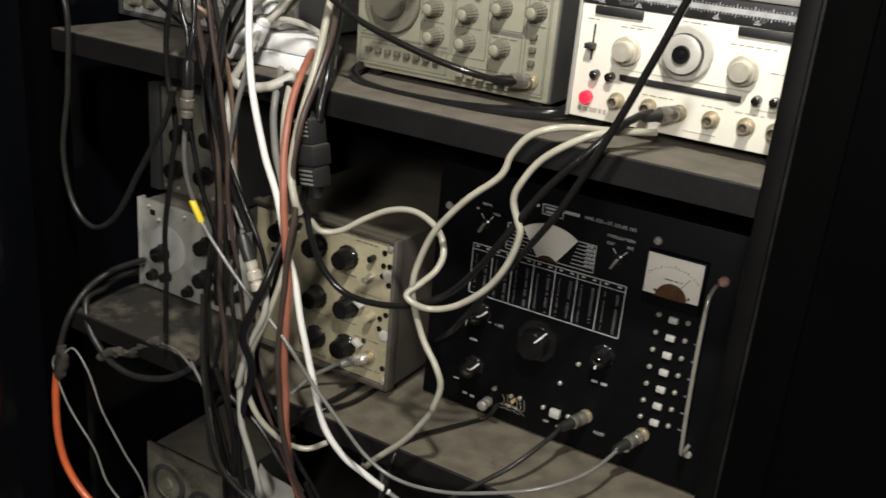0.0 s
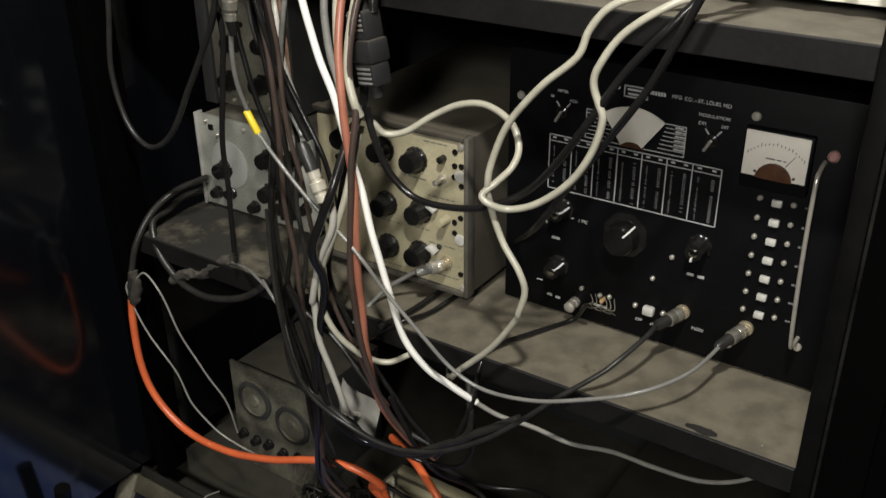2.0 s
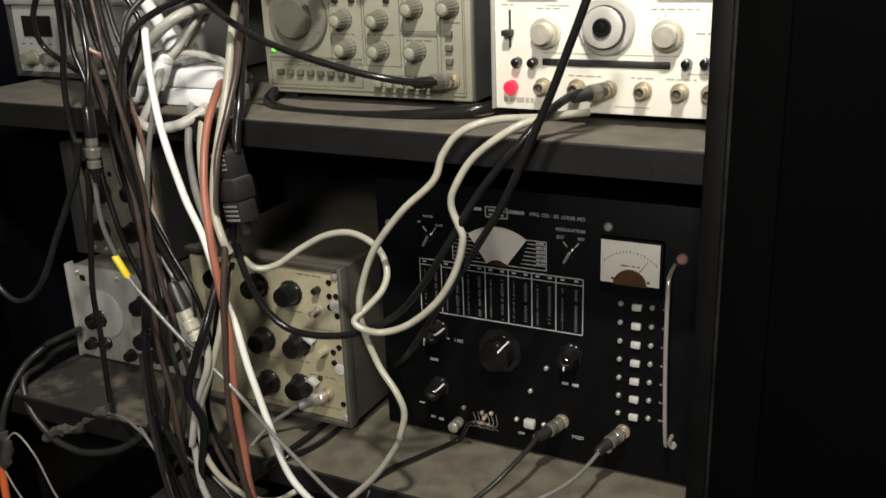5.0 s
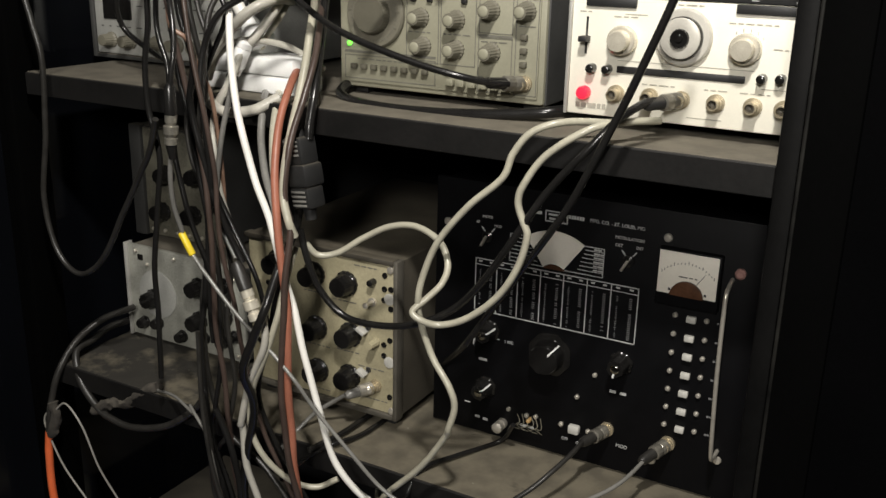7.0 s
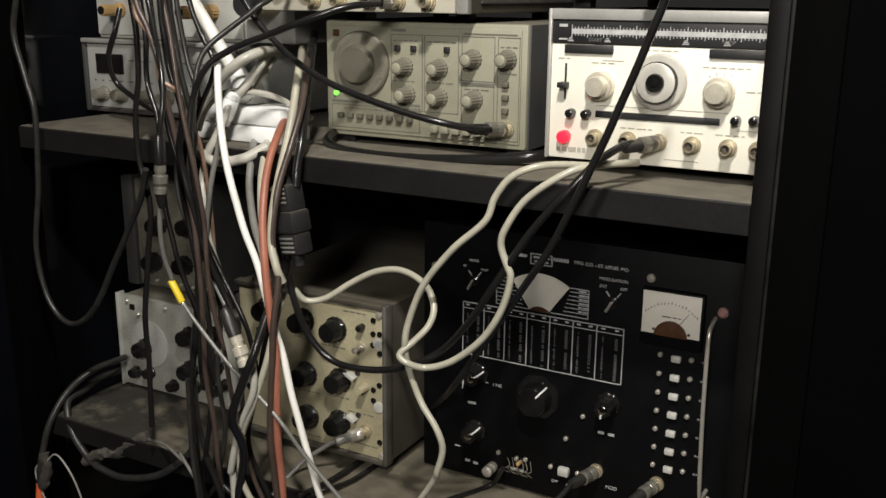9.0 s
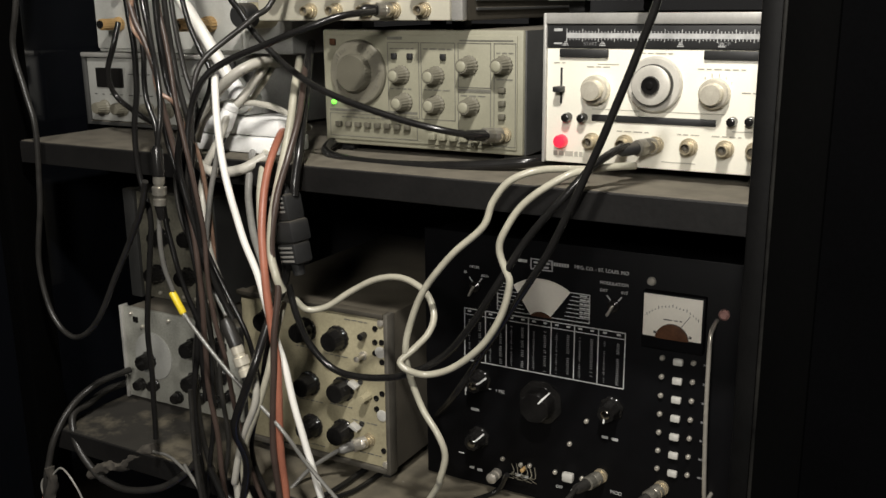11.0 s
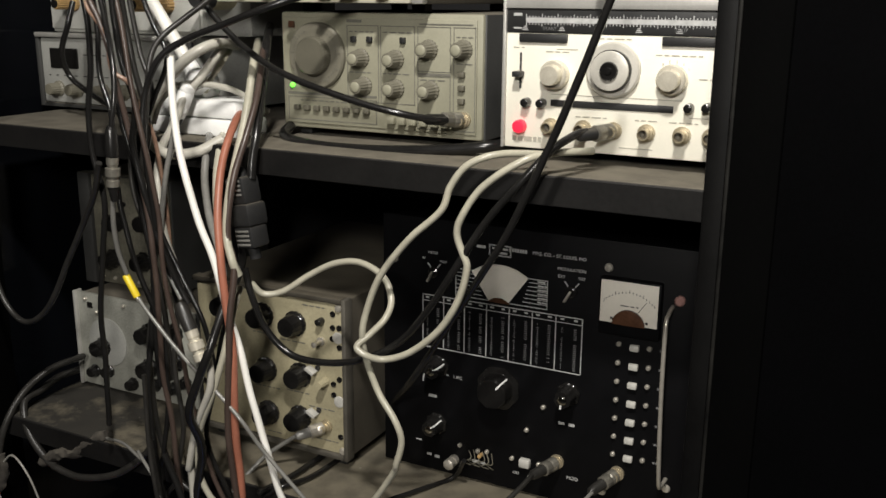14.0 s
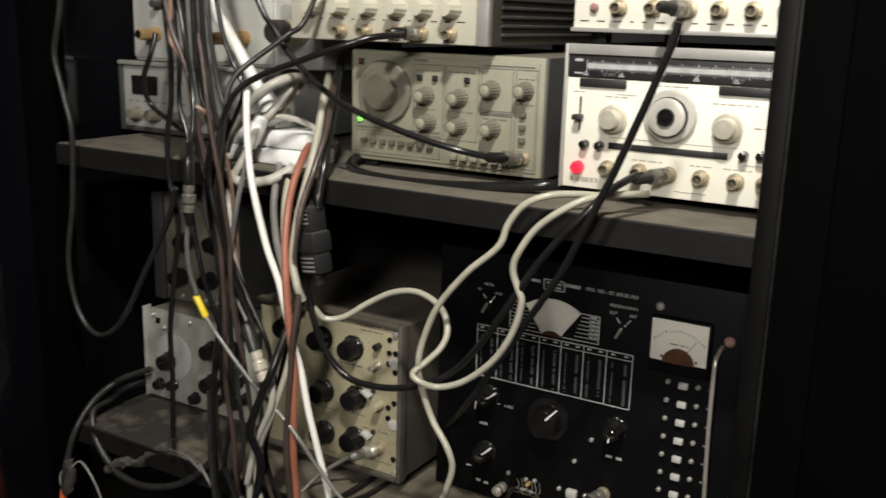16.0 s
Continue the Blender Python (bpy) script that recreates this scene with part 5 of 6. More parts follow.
cable("bundle_cable", RUBBER, 0.0032, [(-0.434, -0.086, 1.758), (-0.435, -0.094, 1.618), (-0.428, -0.098, 1.519), (-0.423, -0.098, 1.474), (-0.423, -0.098, 1.433), (-0.432, -0.098, 1.391), (-0.432, -0.098, 1.343), (-0.420, -0.098, 1.295), (-0.429, -0.098, 1.236), (-0.440, -0.098, 1.162), (-0.442, -0.096, 1.100), (-0.450, -0.092, 1.022)], "black cable of the hanging bundle", group="dark hanging bundle")
cable("bundle_cable", RUBBER, 0.0034, [(-0.394, -0.096, 1.758), (-0.396, -0.104, 1.619), (-0.391, -0.108, 1.519), (-0.386, -0.108, 1.464), (-0.380, -0.108, 1.419), (-0.376, -0.108, 1.384), (-0.364, -0.108, 1.339), (-0.357, -0.108, 1.291), (-0.347, -0.108, 1.231), (-0.357, -0.108, 1.154), (-0.367, -0.108, 1.086), (-0.365, -0.108, 1.016), (-0.370, -0.098, 0.949), (-0.350, -0.096, 0.885), (-0.349, -0.092, 0.825), (-0.346, -0.080, 0.749), (-0.328, -0.060, 0.697)], "black cable of the hanging bundle", group="dark hanging bundle")
cable("bundle_cable", RUBBER, 0.0036, [(-0.363, -0.106, 1.759), (-0.369, -0.114, 1.619), (-0.366, -0.118, 1.519), (-0.364, -0.118, 1.476), (-0.358, -0.118, 1.438), (-0.346, -0.118, 1.399), (-0.353, -0.118, 1.359), (-0.342, -0.118, 1.316), (-0.331, -0.113, 1.262), (-0.318, -0.108, 1.220), (-0.306, -0.105, 1.195)], "black cable of the hanging bundle", group="dark hanging bundle")
cable("bundle_cable", CABLEBROWN, 0.0030, [(-0.441, -0.116, 1.730), (-0.415, -0.124, 1.604), (-0.390, -0.128, 1.513), (-0.375, -0.128, 1.481), (-0.364, -0.128, 1.449), (-0.363, -0.123, 1.418), (-0.357, -0.118, 1.375), (-0.346, -0.118, 1.324), (-0.336, -0.118, 1.260), (-0.335, -0.118, 1.186), (-0.340, -0.113, 1.126), (-0.337, -0.108, 1.065), (-0.337, -0.105, 1.006), (-0.338, -0.097, 0.930), (-0.327, -0.094, 0.861), (-0.339, -0.090, 0.794), (-0.352, -0.070, 0.712), (-0.338, -0.050, 0.668)], "brown-pink cable of the hanging bundle", group="dark hanging bundle")
# extra thin cable; its pinkish tan draws the brown cable's highlight
cable("bundle_cable", PINKISH, 0.0023, [(-0.387, -0.128, 1.612), (-0.388, -0.128, 1.528), (-0.390, -0.128, 1.511), (-0.389, -0.128, 1.493), (-0.379, -0.128, 1.481), (-0.366, -0.128, 1.465), (-0.363, -0.128, 1.434), (-0.350, -0.120, 1.420), (-0.352, -0.105, 1.392), (-0.350, -0.090, 1.360), (-0.345, -0.085, 1.280), (-0.345, -0.085, 1.200)], "thin added cable drawing a pinkish tan highlight through the bundle", wobble=0)
cable("bundle_cable", RUBBERGREY, 0.0032, [(-0.380, -0.084, 1.758), (-0.382, -0.092, 1.619), (-0.376, -0.096, 1.519), (-0.370, -0.096, 1.458), (-0.360, -0.096, 1.413), (-0.352, -0.096, 1.379), (-0.362, -0.096, 1.325), (-0.360, -0.097, 1.264), (-0.358, -0.097, 1.202), (-0.372, -0.097, 1.134), (-0.371, -0.097, 1.053), (-0.350, -0.097, 0.987), (-0.303, -0.096, 0.957), (-0.274, -0.094, 0.930), (-0.244, -0.092, 0.894), (-0.210, -0.085, 0.857), (-0.166, -0.070, 0.836)], "dark cable of the hanging bundle", group="dark hanging bundle")
cable("bundle_cable", RUBBERGREY, 0.0027, [(-0.377, -0.082, 1.757), (-0.376, -0.090, 1.618), (-0.368, -0.094, 1.519), (-0.359, -0.094, 1.453), (-0.344, -0.095, 1.408), (-0.364, -0.096, 1.366), (-0.380, -0.097, 1.335), (-0.369, -0.098, 1.282), (-0.339, -0.098, 1.230), (-0.328, -0.098, 1.181), (-0.336, -0.098, 1.122), (-0.331, -0.098, 1.049), (-0.347, -0.097, 0.982), (-0.363, -0.096, 0.951), (-0.352, -0.094, 0.891), (-0.333, -0.090, 0.823), (-0.336, -0.070, 0.756)], "dark cable of the hanging bundle", group="dark hanging bundle")
cable("bundle_cable", CABLEGREY, 0.0029, [(-0.321, -0.090, 1.381), (-0.329, -0.096, 1.340), (-0.338, -0.098, 1.298), (-0.338, -0.103, 1.256), (-0.329, -0.105, 1.224), (-0.314, -0.106, 1.199)], "grey cable of the hanging bundle", group="dark hanging bundle")
cable("bundle_cable", CABLEBROWN, 0.0026, [(-0.400, -0.093, 1.747), (-0.386, -0.106, 1.614), (-0.369, -0.113, 1.519), (-0.356, -0.118, 1.476), (-0.343, -0.123, 1.411), (-0.330, -0.123, 1.350), (-0.325, -0.118, 1.285), (-0.322, -0.118, 1.213), (-0.313, -0.113, 1.151), (-0.306, -0.108, 1.086), (-0.293, -0.101, 1.010), (-0.271, -0.096, 0.954), (-0.243, -0.093, 0.903), (-0.206, -0.080, 0.844)], "brown cable of the hanging bundle", group="dark hanging bundle")
cable("bundle_cable", RUBBER, 0.0027, [(-0.395, -0.078, 1.744), (-0.376, -0.087, 1.613), (-0.355, -0.092, 1.519), (-0.339, -0.093, 1.476), (-0.322, -0.094, 1.443), (-0.345, -0.097, 1.397), (-0.363, -0.098, 1.355), (-0.351, -0.103, 1.297), (-0.314, -0.103, 1.223), (-0.282, -0.108, 1.174), (-0.273, -0.108, 1.119), (-0.293, -0.103, 1.047), (-0.274, -0.096, 0.983), (-0.242, -0.094, 0.935), (-0.206, -0.090, 0.886), (-0.178, -0.075, 0.841)], "black cable of the hanging bundle", group="dark hanging bundle")
cable("bundle_cable", RUBBER, 0.0029, [(-0.424, -0.083, 1.757), (-0.424, -0.091, 1.618), (-0.417, -0.096, 1.519), (-0.411, -0.097, 1.468), (-0.411, -0.098, 1.422), (-0.395, -0.103, 1.386), (-0.390, -0.108, 1.336), (-0.379, -0.113, 1.278), (-0.360, -0.113, 1.218), (-0.341, -0.108, 1.157), (-0.338, -0.108, 1.092), (-0.356, -0.103, 1.018), (-0.367, -0.098, 0.980), (-0.348, -0.096, 0.909), (-0.329, -0.093, 0.851), (-0.285, -0.085, 0.815)], "black cable of the hanging bundle", group="dark hanging bundle")
cable("bundle_cable", CABLEPALE, 0.0038, [(-0.251, -0.142, 1.165), (-0.251, -0.140, 1.129), (-0.276, -0.135, 1.078), (-0.296, -0.130, 1.025), (-0.299, -0.125, 1.016), (-0.299, -0.120, 0.964), (-0.292, -0.110, 0.916), (-0.288, -0.100, 0.869), (-0.300, -0.075, 0.838), (-0.314, -0.035, 0.802)], "pale ivory cable at the front of the hanging bundle")
cable("bundle_cable", CABLECREAM, 0.0034, [(-0.236, -0.105, 1.225), (-0.237, -0.122, 1.190), (-0.242, -0.132, 1.154), (-0.255, -0.135, 1.114), (-0.279, -0.130, 1.062), (-0.290, -0.122, 1.014), (-0.278, -0.115, 0.980), (-0.256, -0.100, 0.951), (-0.233, -0.085, 0.942), (-0.213, -0.070, 0.951)], "pale cable at the front of the hanging bundle")
cable("bundle_cable", RUBBER, 0.0027, [(-0.243, -0.095, 1.245), (-0.250, -0.104, 1.205), (-0.260, -0.108, 1.166), (-0.273, -0.108, 1.119), (-0.296, -0.108, 1.062), (-0.319, -0.103, 0.993), (-0.322, -0.098, 0.966), (-0.333, -0.095, 0.899), (-0.344, -0.092, 0.827), (-0.350, -0.075, 0.753), (-0.313, -0.055, 0.720)], "black cable of the hanging bundle", group="dark hanging bundle")
cable("coiled_cable", CABLEPALE, 0.0056, [(-0.352, 0.050, 1.450), (-0.313, -0.030, 1.456), (-0.322, -0.060, 1.445), (-0.352, -0.066, 1.418), (-0.374, -0.070, 1.388), (-0.377, -0.072, 1.362), (-0.352, -0.076, 1.345), (-0.313, -0.072, 1.348), (-0.290, -0.055, 1.362)], "thick pale grey cable looped round a power strip", group="cables round the power strip", wobble=0)
cable("coiled_cable", CABLEPALE, 0.0046, [(-0.360, 0.040, 1.449), (-0.316, -0.025, 1.446), (-0.329, -0.036, 1.424), (-0.344, -0.050, 1.400), (-0.352, -0.060, 1.372), (-0.362, -0.070, 1.345), (-0.360, -0.080, 1.310), (-0.345, -0.092, 1.262), (-0.330, -0.085, 1.205)], "pale cable bent over a power strip", group="cables round the power strip", wobble=0)
cable("coiled_cable", CABLECREAM, 0.0032, [(-0.352, 0.040, 1.447), (-0.322, -0.010, 1.438), (-0.333, -0.018, 1.419), (-0.346, -0.014, 1.404)], "thin ivory cable bent over a power strip", group="cables round the power strip", wobble=0)
cable("coiled_cable", CABLEPALE, 0.0034, [(-0.300, 0.035, 1.380), (-0.318, 0.000, 1.405), (-0.334, -0.034, 1.414), (-0.352, -0.050, 1.412), (-0.372, -0.055, 1.396), (-0.382, -0.058, 1.372)], "pale cable curled across a power strip", group="cables round the power strip", wobble=0)
cable("patch_cable", RUBBER, 0.0034, [(-0.560, 0.010, 1.496), (-0.560, 0.000, 1.470), (-0.575, 0.000, 1.437), (-0.576, 0.010, 1.409), (-0.549, 0.010, 1.392), (-0.509, 0.000, 1.380), (-0.432, -0.050, 1.377), (-0.376, -0.090, 1.365)], "black lead drooping across the counter front", group="patch cables", wobble=0.0004)
cable("patch_cable", CABLECREAM, 0.0030, [(-0.515, 0.012, 1.756), (-0.525, 0.004, 1.616), (-0.525, -0.000, 1.516), (-0.525, 0.000, 1.497), (-0.490, -0.030, 1.487), (-0.424, -0.080, 1.478), (-0.382, -0.110, 1.453), (-0.372, -0.115, 1.420)], "short pinkish lead beside tan plugs", group="patch cables", wobble=0.0004)
cable("orange_cable", ORANGE, 0.0052, [(-0.666, -0.090, 0.888), (-0.671, -0.090, 0.851), (-0.671, -0.090, 0.782), (-0.649, -0.090, 0.729), (-0.599, -0.085, 0.689), (-0.533, -0.080, 0.681), (-0.452, -0.075, 0.698), (-0.385, -0.070, 0.724), (-0.336, -0.060, 0.733), (-0.303, -0.050, 0.723), (-0.284, -0.040, 0.705), (-0.311, -0.030, 0.686), (-0.296, -0.025, 0.667)], "bright orange cable drooping to the deck", group="orange cables", wobble=0.0006)
cable("orange_cable", ORANGE, 0.0050, [(-0.298, -0.020, 0.674), (-0.280, -0.030, 0.664), (-0.260, -0.040, 0.635), (-0.235, -0.050, 0.601), (-0.210, -0.055, 0.560)], "bright orange cable lying over the cable heap", group="orange cables", wobble=0)
cable("orange_cable", ORANGE, 0.0052, [(-0.329, 0.040, 0.713), (-0.262, 0.000, 0.728), (-0.224, -0.020, 0.722), (-0.177, -0.030, 0.684), (-0.109, -0.045, 0.650), (-0.058, -0.055, 0.618), (-0.021, -0.060, 0.590), (0.008, -0.060, 0.578)], "bright orange cable lying across to the deck edge", group="orange cables", wobble=0)
cable("orange_cable", ORANGE, 0.0046, [(-0.086, -0.050, 0.561), (-0.066, -0.045, 0.569), (-0.049, -0.035, 0.572), (-0.036, -0.020, 0.570)], "short orange cable end on the deck", group="orange cables", wobble=0)
cable("dark_lead", RUST, 0.0036, [(-0.060, -0.055, 0.623), (-0.023, -0.064, 0.593), (0.011, -0.066, 0.581), (0.047, -0.066, 0.579), (0.079, -0.066, 0.580)], "dark red lead running along the deck edge", wobble=0)
cable("dark_lead", RUBBER, 0.0030, [(0.103, -0.055, 0.567), (0.121, -0.045, 0.560), (0.135, -0.035, 0.557), (0.140, -0.026, 0.565)], "black lead with a yellow sleeve before an instrument", wobble=0)
cable("dark_lead", RUBBER, 0.0040, [(-0.093, 0.080, 0.601), (-0.049, 0.050, 0.679), (-0.014, 0.020, 0.707), (0.021, -0.020, 0.711), (0.034, -0.035, 0.665), (0.035, -0.035, 0.606), (0.029, -0.030, 0.549)], "black lead arching over the small oscillator", wobble=0)
cable("thin_wire", WIREGREY, 0.0013, [(-0.655, -0.090, 0.928), (-0.672, -0.090, 0.898), (-0.642, -0.090, 0.841), (-0.601, -0.085, 0.788), (-0.582, -0.080, 0.736), (-0.536, -0.070, 0.694), (-0.484, -0.060, 0.678)], "thin pale wire hanging to the deck", group="thin loose wires")
cable("thin_wire", WIREGREY, 0.0013, [(-0.651, -0.090, 0.922), (-0.626, -0.090, 0.939), (-0.600, -0.090, 0.914), (-0.581, -0.085, 0.856), (-0.554, -0.075, 0.801), (-0.535, -0.060, 0.744), (-0.535, -0.050, 0.691)], "thin pale wire hanging to the deck", group="thin loose wires")
cable("thin_wire", CABLEGREY, 0.0019, [(-0.492, -0.060, 0.981), (-0.438, -0.080, 0.993), (-0.392, -0.100, 0.993), (-0.388, -0.110, 1.010), (-0.356, -0.120, 0.987), (-0.346, -0.120, 0.939), (-0.342, -0.110, 0.888), (-0.314, -0.100, 0.854)], "thin grey wire leaving the taped splice", group="thin loose wires")
cable("thin_wire", WIREGREY, 0.0026, [(-0.134, -0.087, 0.940), (-0.122, -0.076, 0.926), (-0.100, -0.064, 0.910), (-0.066, -0.050, 0.900), (-0.031, -0.030, 0.880), (0.007, 0.000, 0.865), (0.050, 0.020, 0.848), (0.099, 0.040, 0.838), (0.141, 0.070, 0.842), (0.185, 0.130, 0.860)], "thin grey cable strung below the lower shelf", group="thin loose wires", wobble=0.0005)
cable("shelf_cable", RUBBERGREY, 0.0044, [(-0.633, 0.040, 1.028), (-0.628, -0.020, 1.031), (-0.646, -0.050, 1.006), (-0.654, -0.075, 0.970), (-0.660, -0.085, 0.933), (-0.659, -0.090, 0.920), (-0.667, -0.090, 0.883)], "dark cable curling over the shelf corner", group="cables on the lower shelf", wobble=0)
cable("shelf_cable", RUBBERGREY, 0.0048, [(-0.654, 0.050, 1.001), (-0.660, 0.020, 1.000), (-0.648, -0.020, 0.999), (-0.646, -0.050, 0.993), (-0.624, -0.065, 0.961), (-0.593, -0.068, 0.933), (-0.576, -0.068, 0.927)], "dark cable curling over the shelf edge", group="cables on the lower shelf", wobble=0)
cable("shelf_cable", RUBBERGREY, 0.0044, [(-0.579, -0.070, 0.927), (-0.528, -0.075, 0.927), (-0.468, -0.075, 0.945), (-0.425, -0.072, 0.975), (-0.405, -0.070, 0.998)], "dark cable drooping below the shelf edge", group="cables on the lower shelf", wobble=0)
cable("taped_splice", SPLICE, 0.0070, [(-0.602, -0.068, 0.925), (-0.571, -0.066, 0.943), (-0.547, -0.064, 0.950), (-0.523, -0.062, 0.969), (-0.492, -0.060, 0.983)], "lumpy dust-covered taped cable splice on the shelf edge", group="cables on the lower shelf", wobble=0.006)
cable("taped_splice", SPLICE, 0.0066, [(-0.654, -0.088, 0.936), (-0.648, -0.090, 0.914), (-0.660, -0.090, 0.888), (-0.664, -0.090, 0.886)], "lumpy dust-covered taped splice above an orange cable", group="cables on the lower shelf", wobble=0.005)
cable("shelf_cable", CABLEGREY, 0.0026, [(-0.232, -0.015, 1.028), (-0.253, -0.020, 1.013), (-0.274, -0.030, 0.996), (-0.288, -0.050, 0.976), (-0.293, -0.070, 0.963)], "thin grey cable leaving a socket", group="cables on the lower shelf", wobble=0.0004)
cable("shelf_cable", RUBBER, 0.0030, [(-0.208, 0.034, 0.983), (-0.214, -0.025, 0.983), (-0.231, -0.066, 0.983), (-0.271, -0.066, 0.950), (-0.293, -0.070, 0.924)], "black cable lying on the shelf", group="cables on the lower shelf", wobble=0.0006)
cable("shelf_cable", RUBBER, 0.0028, [(-0.051, 0.030, 1.017), (-0.073, 0.046, 0.983), (-0.096, -0.002, 0.983), (-0.116, -0.047, 0.983), (-0.123, -0.068, 0.967), (-0.124, -0.080, 0.930), (-0.145, -0.085, 0.871), (-0.174, -0.080, 0.830)], "black cable from a signal generator over the shelf edge", group="cables on the lower shelf", wobble=0.0005)
cable("hanging_cable", RUBBERGREY, 0.0037, [(-0.360, -0.120, 1.034), (-0.352, -0.120, 0.968), (-0.353, -0.110, 0.894), (-0.329, -0.100, 0.860), (-0.288, -0.090, 0.833), (-0.247, -0.085, 0.818), (-0.203, -0.080, 0.820), (-0.156, -0.080, 0.850), (-0.129, -0.080, 0.887), (-0.128, -0.080, 0.928), (-0.132, -0.075, 0.948)], "dark cable hanging into the heap below", group="cables below the lower shelf", wobble=0.0015)
cable("hanging_cable", RUBBER, 0.0037, [(-0.340, -0.120, 1.024), (-0.315, -0.120, 0.962), (-0.319, -0.110, 0.895), (-0.333, -0.100, 0.819), (-0.357, -0.080, 0.742), (-0.366, -0.060, 0.684), (-0.336, -0.050, 0.651), (-0.283, -0.050, 0.623), (-0.243, -0.055, 0.582), (-0.199, -0.055, 0.556)], "dark cable hanging into the heap below", group="cables below the lower shelf", wobble=0.0015)
cable("hanging_cable", CABLEBROWN, 0.0036, [(-0.322, -0.100, 0.880), (-0.337, -0.090, 0.811), (-0.348, -0.080, 0.750), (-0.361, -0.060, 0.685), (-0.331, -0.050, 0.653), (-0.317, -0.040, 0.623)], "dark cable hanging into the heap below", group="cables below the lower shelf", wobble=0.0015)
cable("hanging_cable", RUBBER, 0.0034, [(-0.219, -0.100, 0.909), (-0.202, -0.080, 0.837), (-0.192, -0.050, 0.779), (-0.159, -0.020, 0.748), (-0.124, -0.020, 0.719), (-0.105, -0.030, 0.683), (-0.099, -0.040, 0.656)], "dark cable hanging into the heap below", group="cables below the lower shelf", wobble=0.0015)
cable("hanging_cable", RUBBER, 0.0026, [(-0.206, -0.060, 0.795), (-0.159, -0.060, 0.809), (-0.136, -0.060, 0.847), (-0.135, -0.065, 0.904), (-0.125, -0.068, 0.956)], "dark cable hanging into the heap below", group="cables below the lower shelf", wobble=0.0015)
cable("hanging_cable", RUBBER, 0.0029, [(-0.246, -0.050, 0.783), (-0.190, -0.030, 0.768), (-0.156, 0.000, 0.738), (-0.110, 0.030, 0.731), (-0.088, 0.060, 0.701)], "dark cable hanging into the heap below", group="cables below the lower shelf", wobble=0.0015)
cable("hanging_cable", RUBBERGREY, 0.0043, [(-0.324, -0.110, 0.879), (-0.299, -0.100, 0.853), (-0.253, -0.095, 0.831), (-0.204, -0.090, 0.832), (-0.167, -0.085, 0.852), (-0.106, -0.085, 0.902), (-0.067, -0.080, 0.931)], "dark cable hanging into the heap below", group="cables below the lower shelf", wobble=0.0015)
cable("hanging_cable", RUBBER, 0.0029, [(-0.162, -0.030, 0.675), (-0.096, -0.020, 0.687), (-0.059, -0.020, 0.668), (-0.037, -0.030, 0.638), (-0.027, -0.045, 0.586)], "dark cable hanging into the heap below", group="cables below the lower shelf", wobble=0.0015)
cable("hanging_cable", RUBBER, 0.0029, [(-0.199, -0.020, 0.681), (-0.175, -0.030, 0.630), (-0.146, -0.045, 0.594), (-0.121, -0.050, 0.567), (-0.087, -0.055, 0.568)], "dark cable hanging into the heap below", group="cables below the lower shelf", wobble=0.0015)

# ---- connectors and loose pieces ----

adapter = thing("inline_adapter", (-0.236, -0.09, 1.263), "black plastic inline mains adapter with ribbed grips", "adapter")
TURN = Matrix.Translation((-0.2355, -0.0895, 1.298)) @ Matrix.Rotation(radians(-10), 4, "Y") @ Matrix.Rotation(radians(-12), 4, "Z")


def turned_in(bm):
    bmesh.ops.transform(bm, matrix=TURN, verts=bm.verts)
    return bm


part("upper_shell", turned_in(box(-0.0135, 0.0135, -0.011, 0.011, 0.008, 0.035, 0.003)), BLACKPLASTIC, adapter)
part("coupling", turned_in(box(-0.0155, 0.0155, -0.0125, 0.0125, -0.014, 0.0085, 0.003)), BLACKPLASTIC, adapter)
part("lower_shell", turned_in(box(-0.0135, 0.0135, -0.011, 0.011, -0.036, -0.0135, 0.003)), BLACKPLASTIC, adapter)
for z in (0.018, 0.0225, 0.027, 0.0315, -0.0185, -0.023, -0.0275, -0.032):
    part("grip_rib", turned_in(box(-0.010, 0.010, -0.0122, -0.0105, z - 0.0011, z + 0.0011, 0.0004)), CABLEGREY, adapter)
part("strain_relief", turned_in(along((0, 0, -0.035), (0, 0, -0.048), [(0.0068, 0), (0.0064, 0.5), (0.0058, 1)])), BLACKPLASTIC, adapter)
part("strain_relief", turned_in(along((0, 0, 0.034), (0, 0, 0.044), [(0.0066, 0), (0.0058, 0.6), (0.0048, 1)])), BLACKPLASTIC, adapter)

BARREL = [(0.0042, 0), (0.0058, 0.05), (0.0058, 0.26), (0.0050, 0.28), (0.0050, 0.36), (0.0072, 0.38), (0.0072, 0.62), (0.0052, 0.64), (0.0052, 0.74), (0.0064, 0.76), (0.0064, 0.95), (0.004, 1)]
joint = thing("bayonet_coupler", (-0.334, -0.165, 1.325), "nickel inline bayonet coupler on a thin cable", "connector", "cable connectors")
part("barrel", along((-0.333, -0.165, 1.356), (-0.335, -0.165, 1.325), BARREL, 20), DULLNICKEL, joint)
part("boot", along((-0.332, -0.165, 1.385), (-0.333, -0.165, 1.355), [(0.003, 0), (0.0055, 0.15), (0.006, 1)]), RUBBER, joint, "black rubber boot")
part("boot", along((-0.335, -0.165, 1.326), (-0.3352, -0.164, 1.312), [(0.0055, 0), (0.0035, 1)]), RUBBER, joint, "black rubber boot")
joint2 = thing("bayonet_coupler", (-0.265, -0.1375, 1.161), "bright nickel bayonet coupler with dusty grey boot", "connector", "cable connectors")
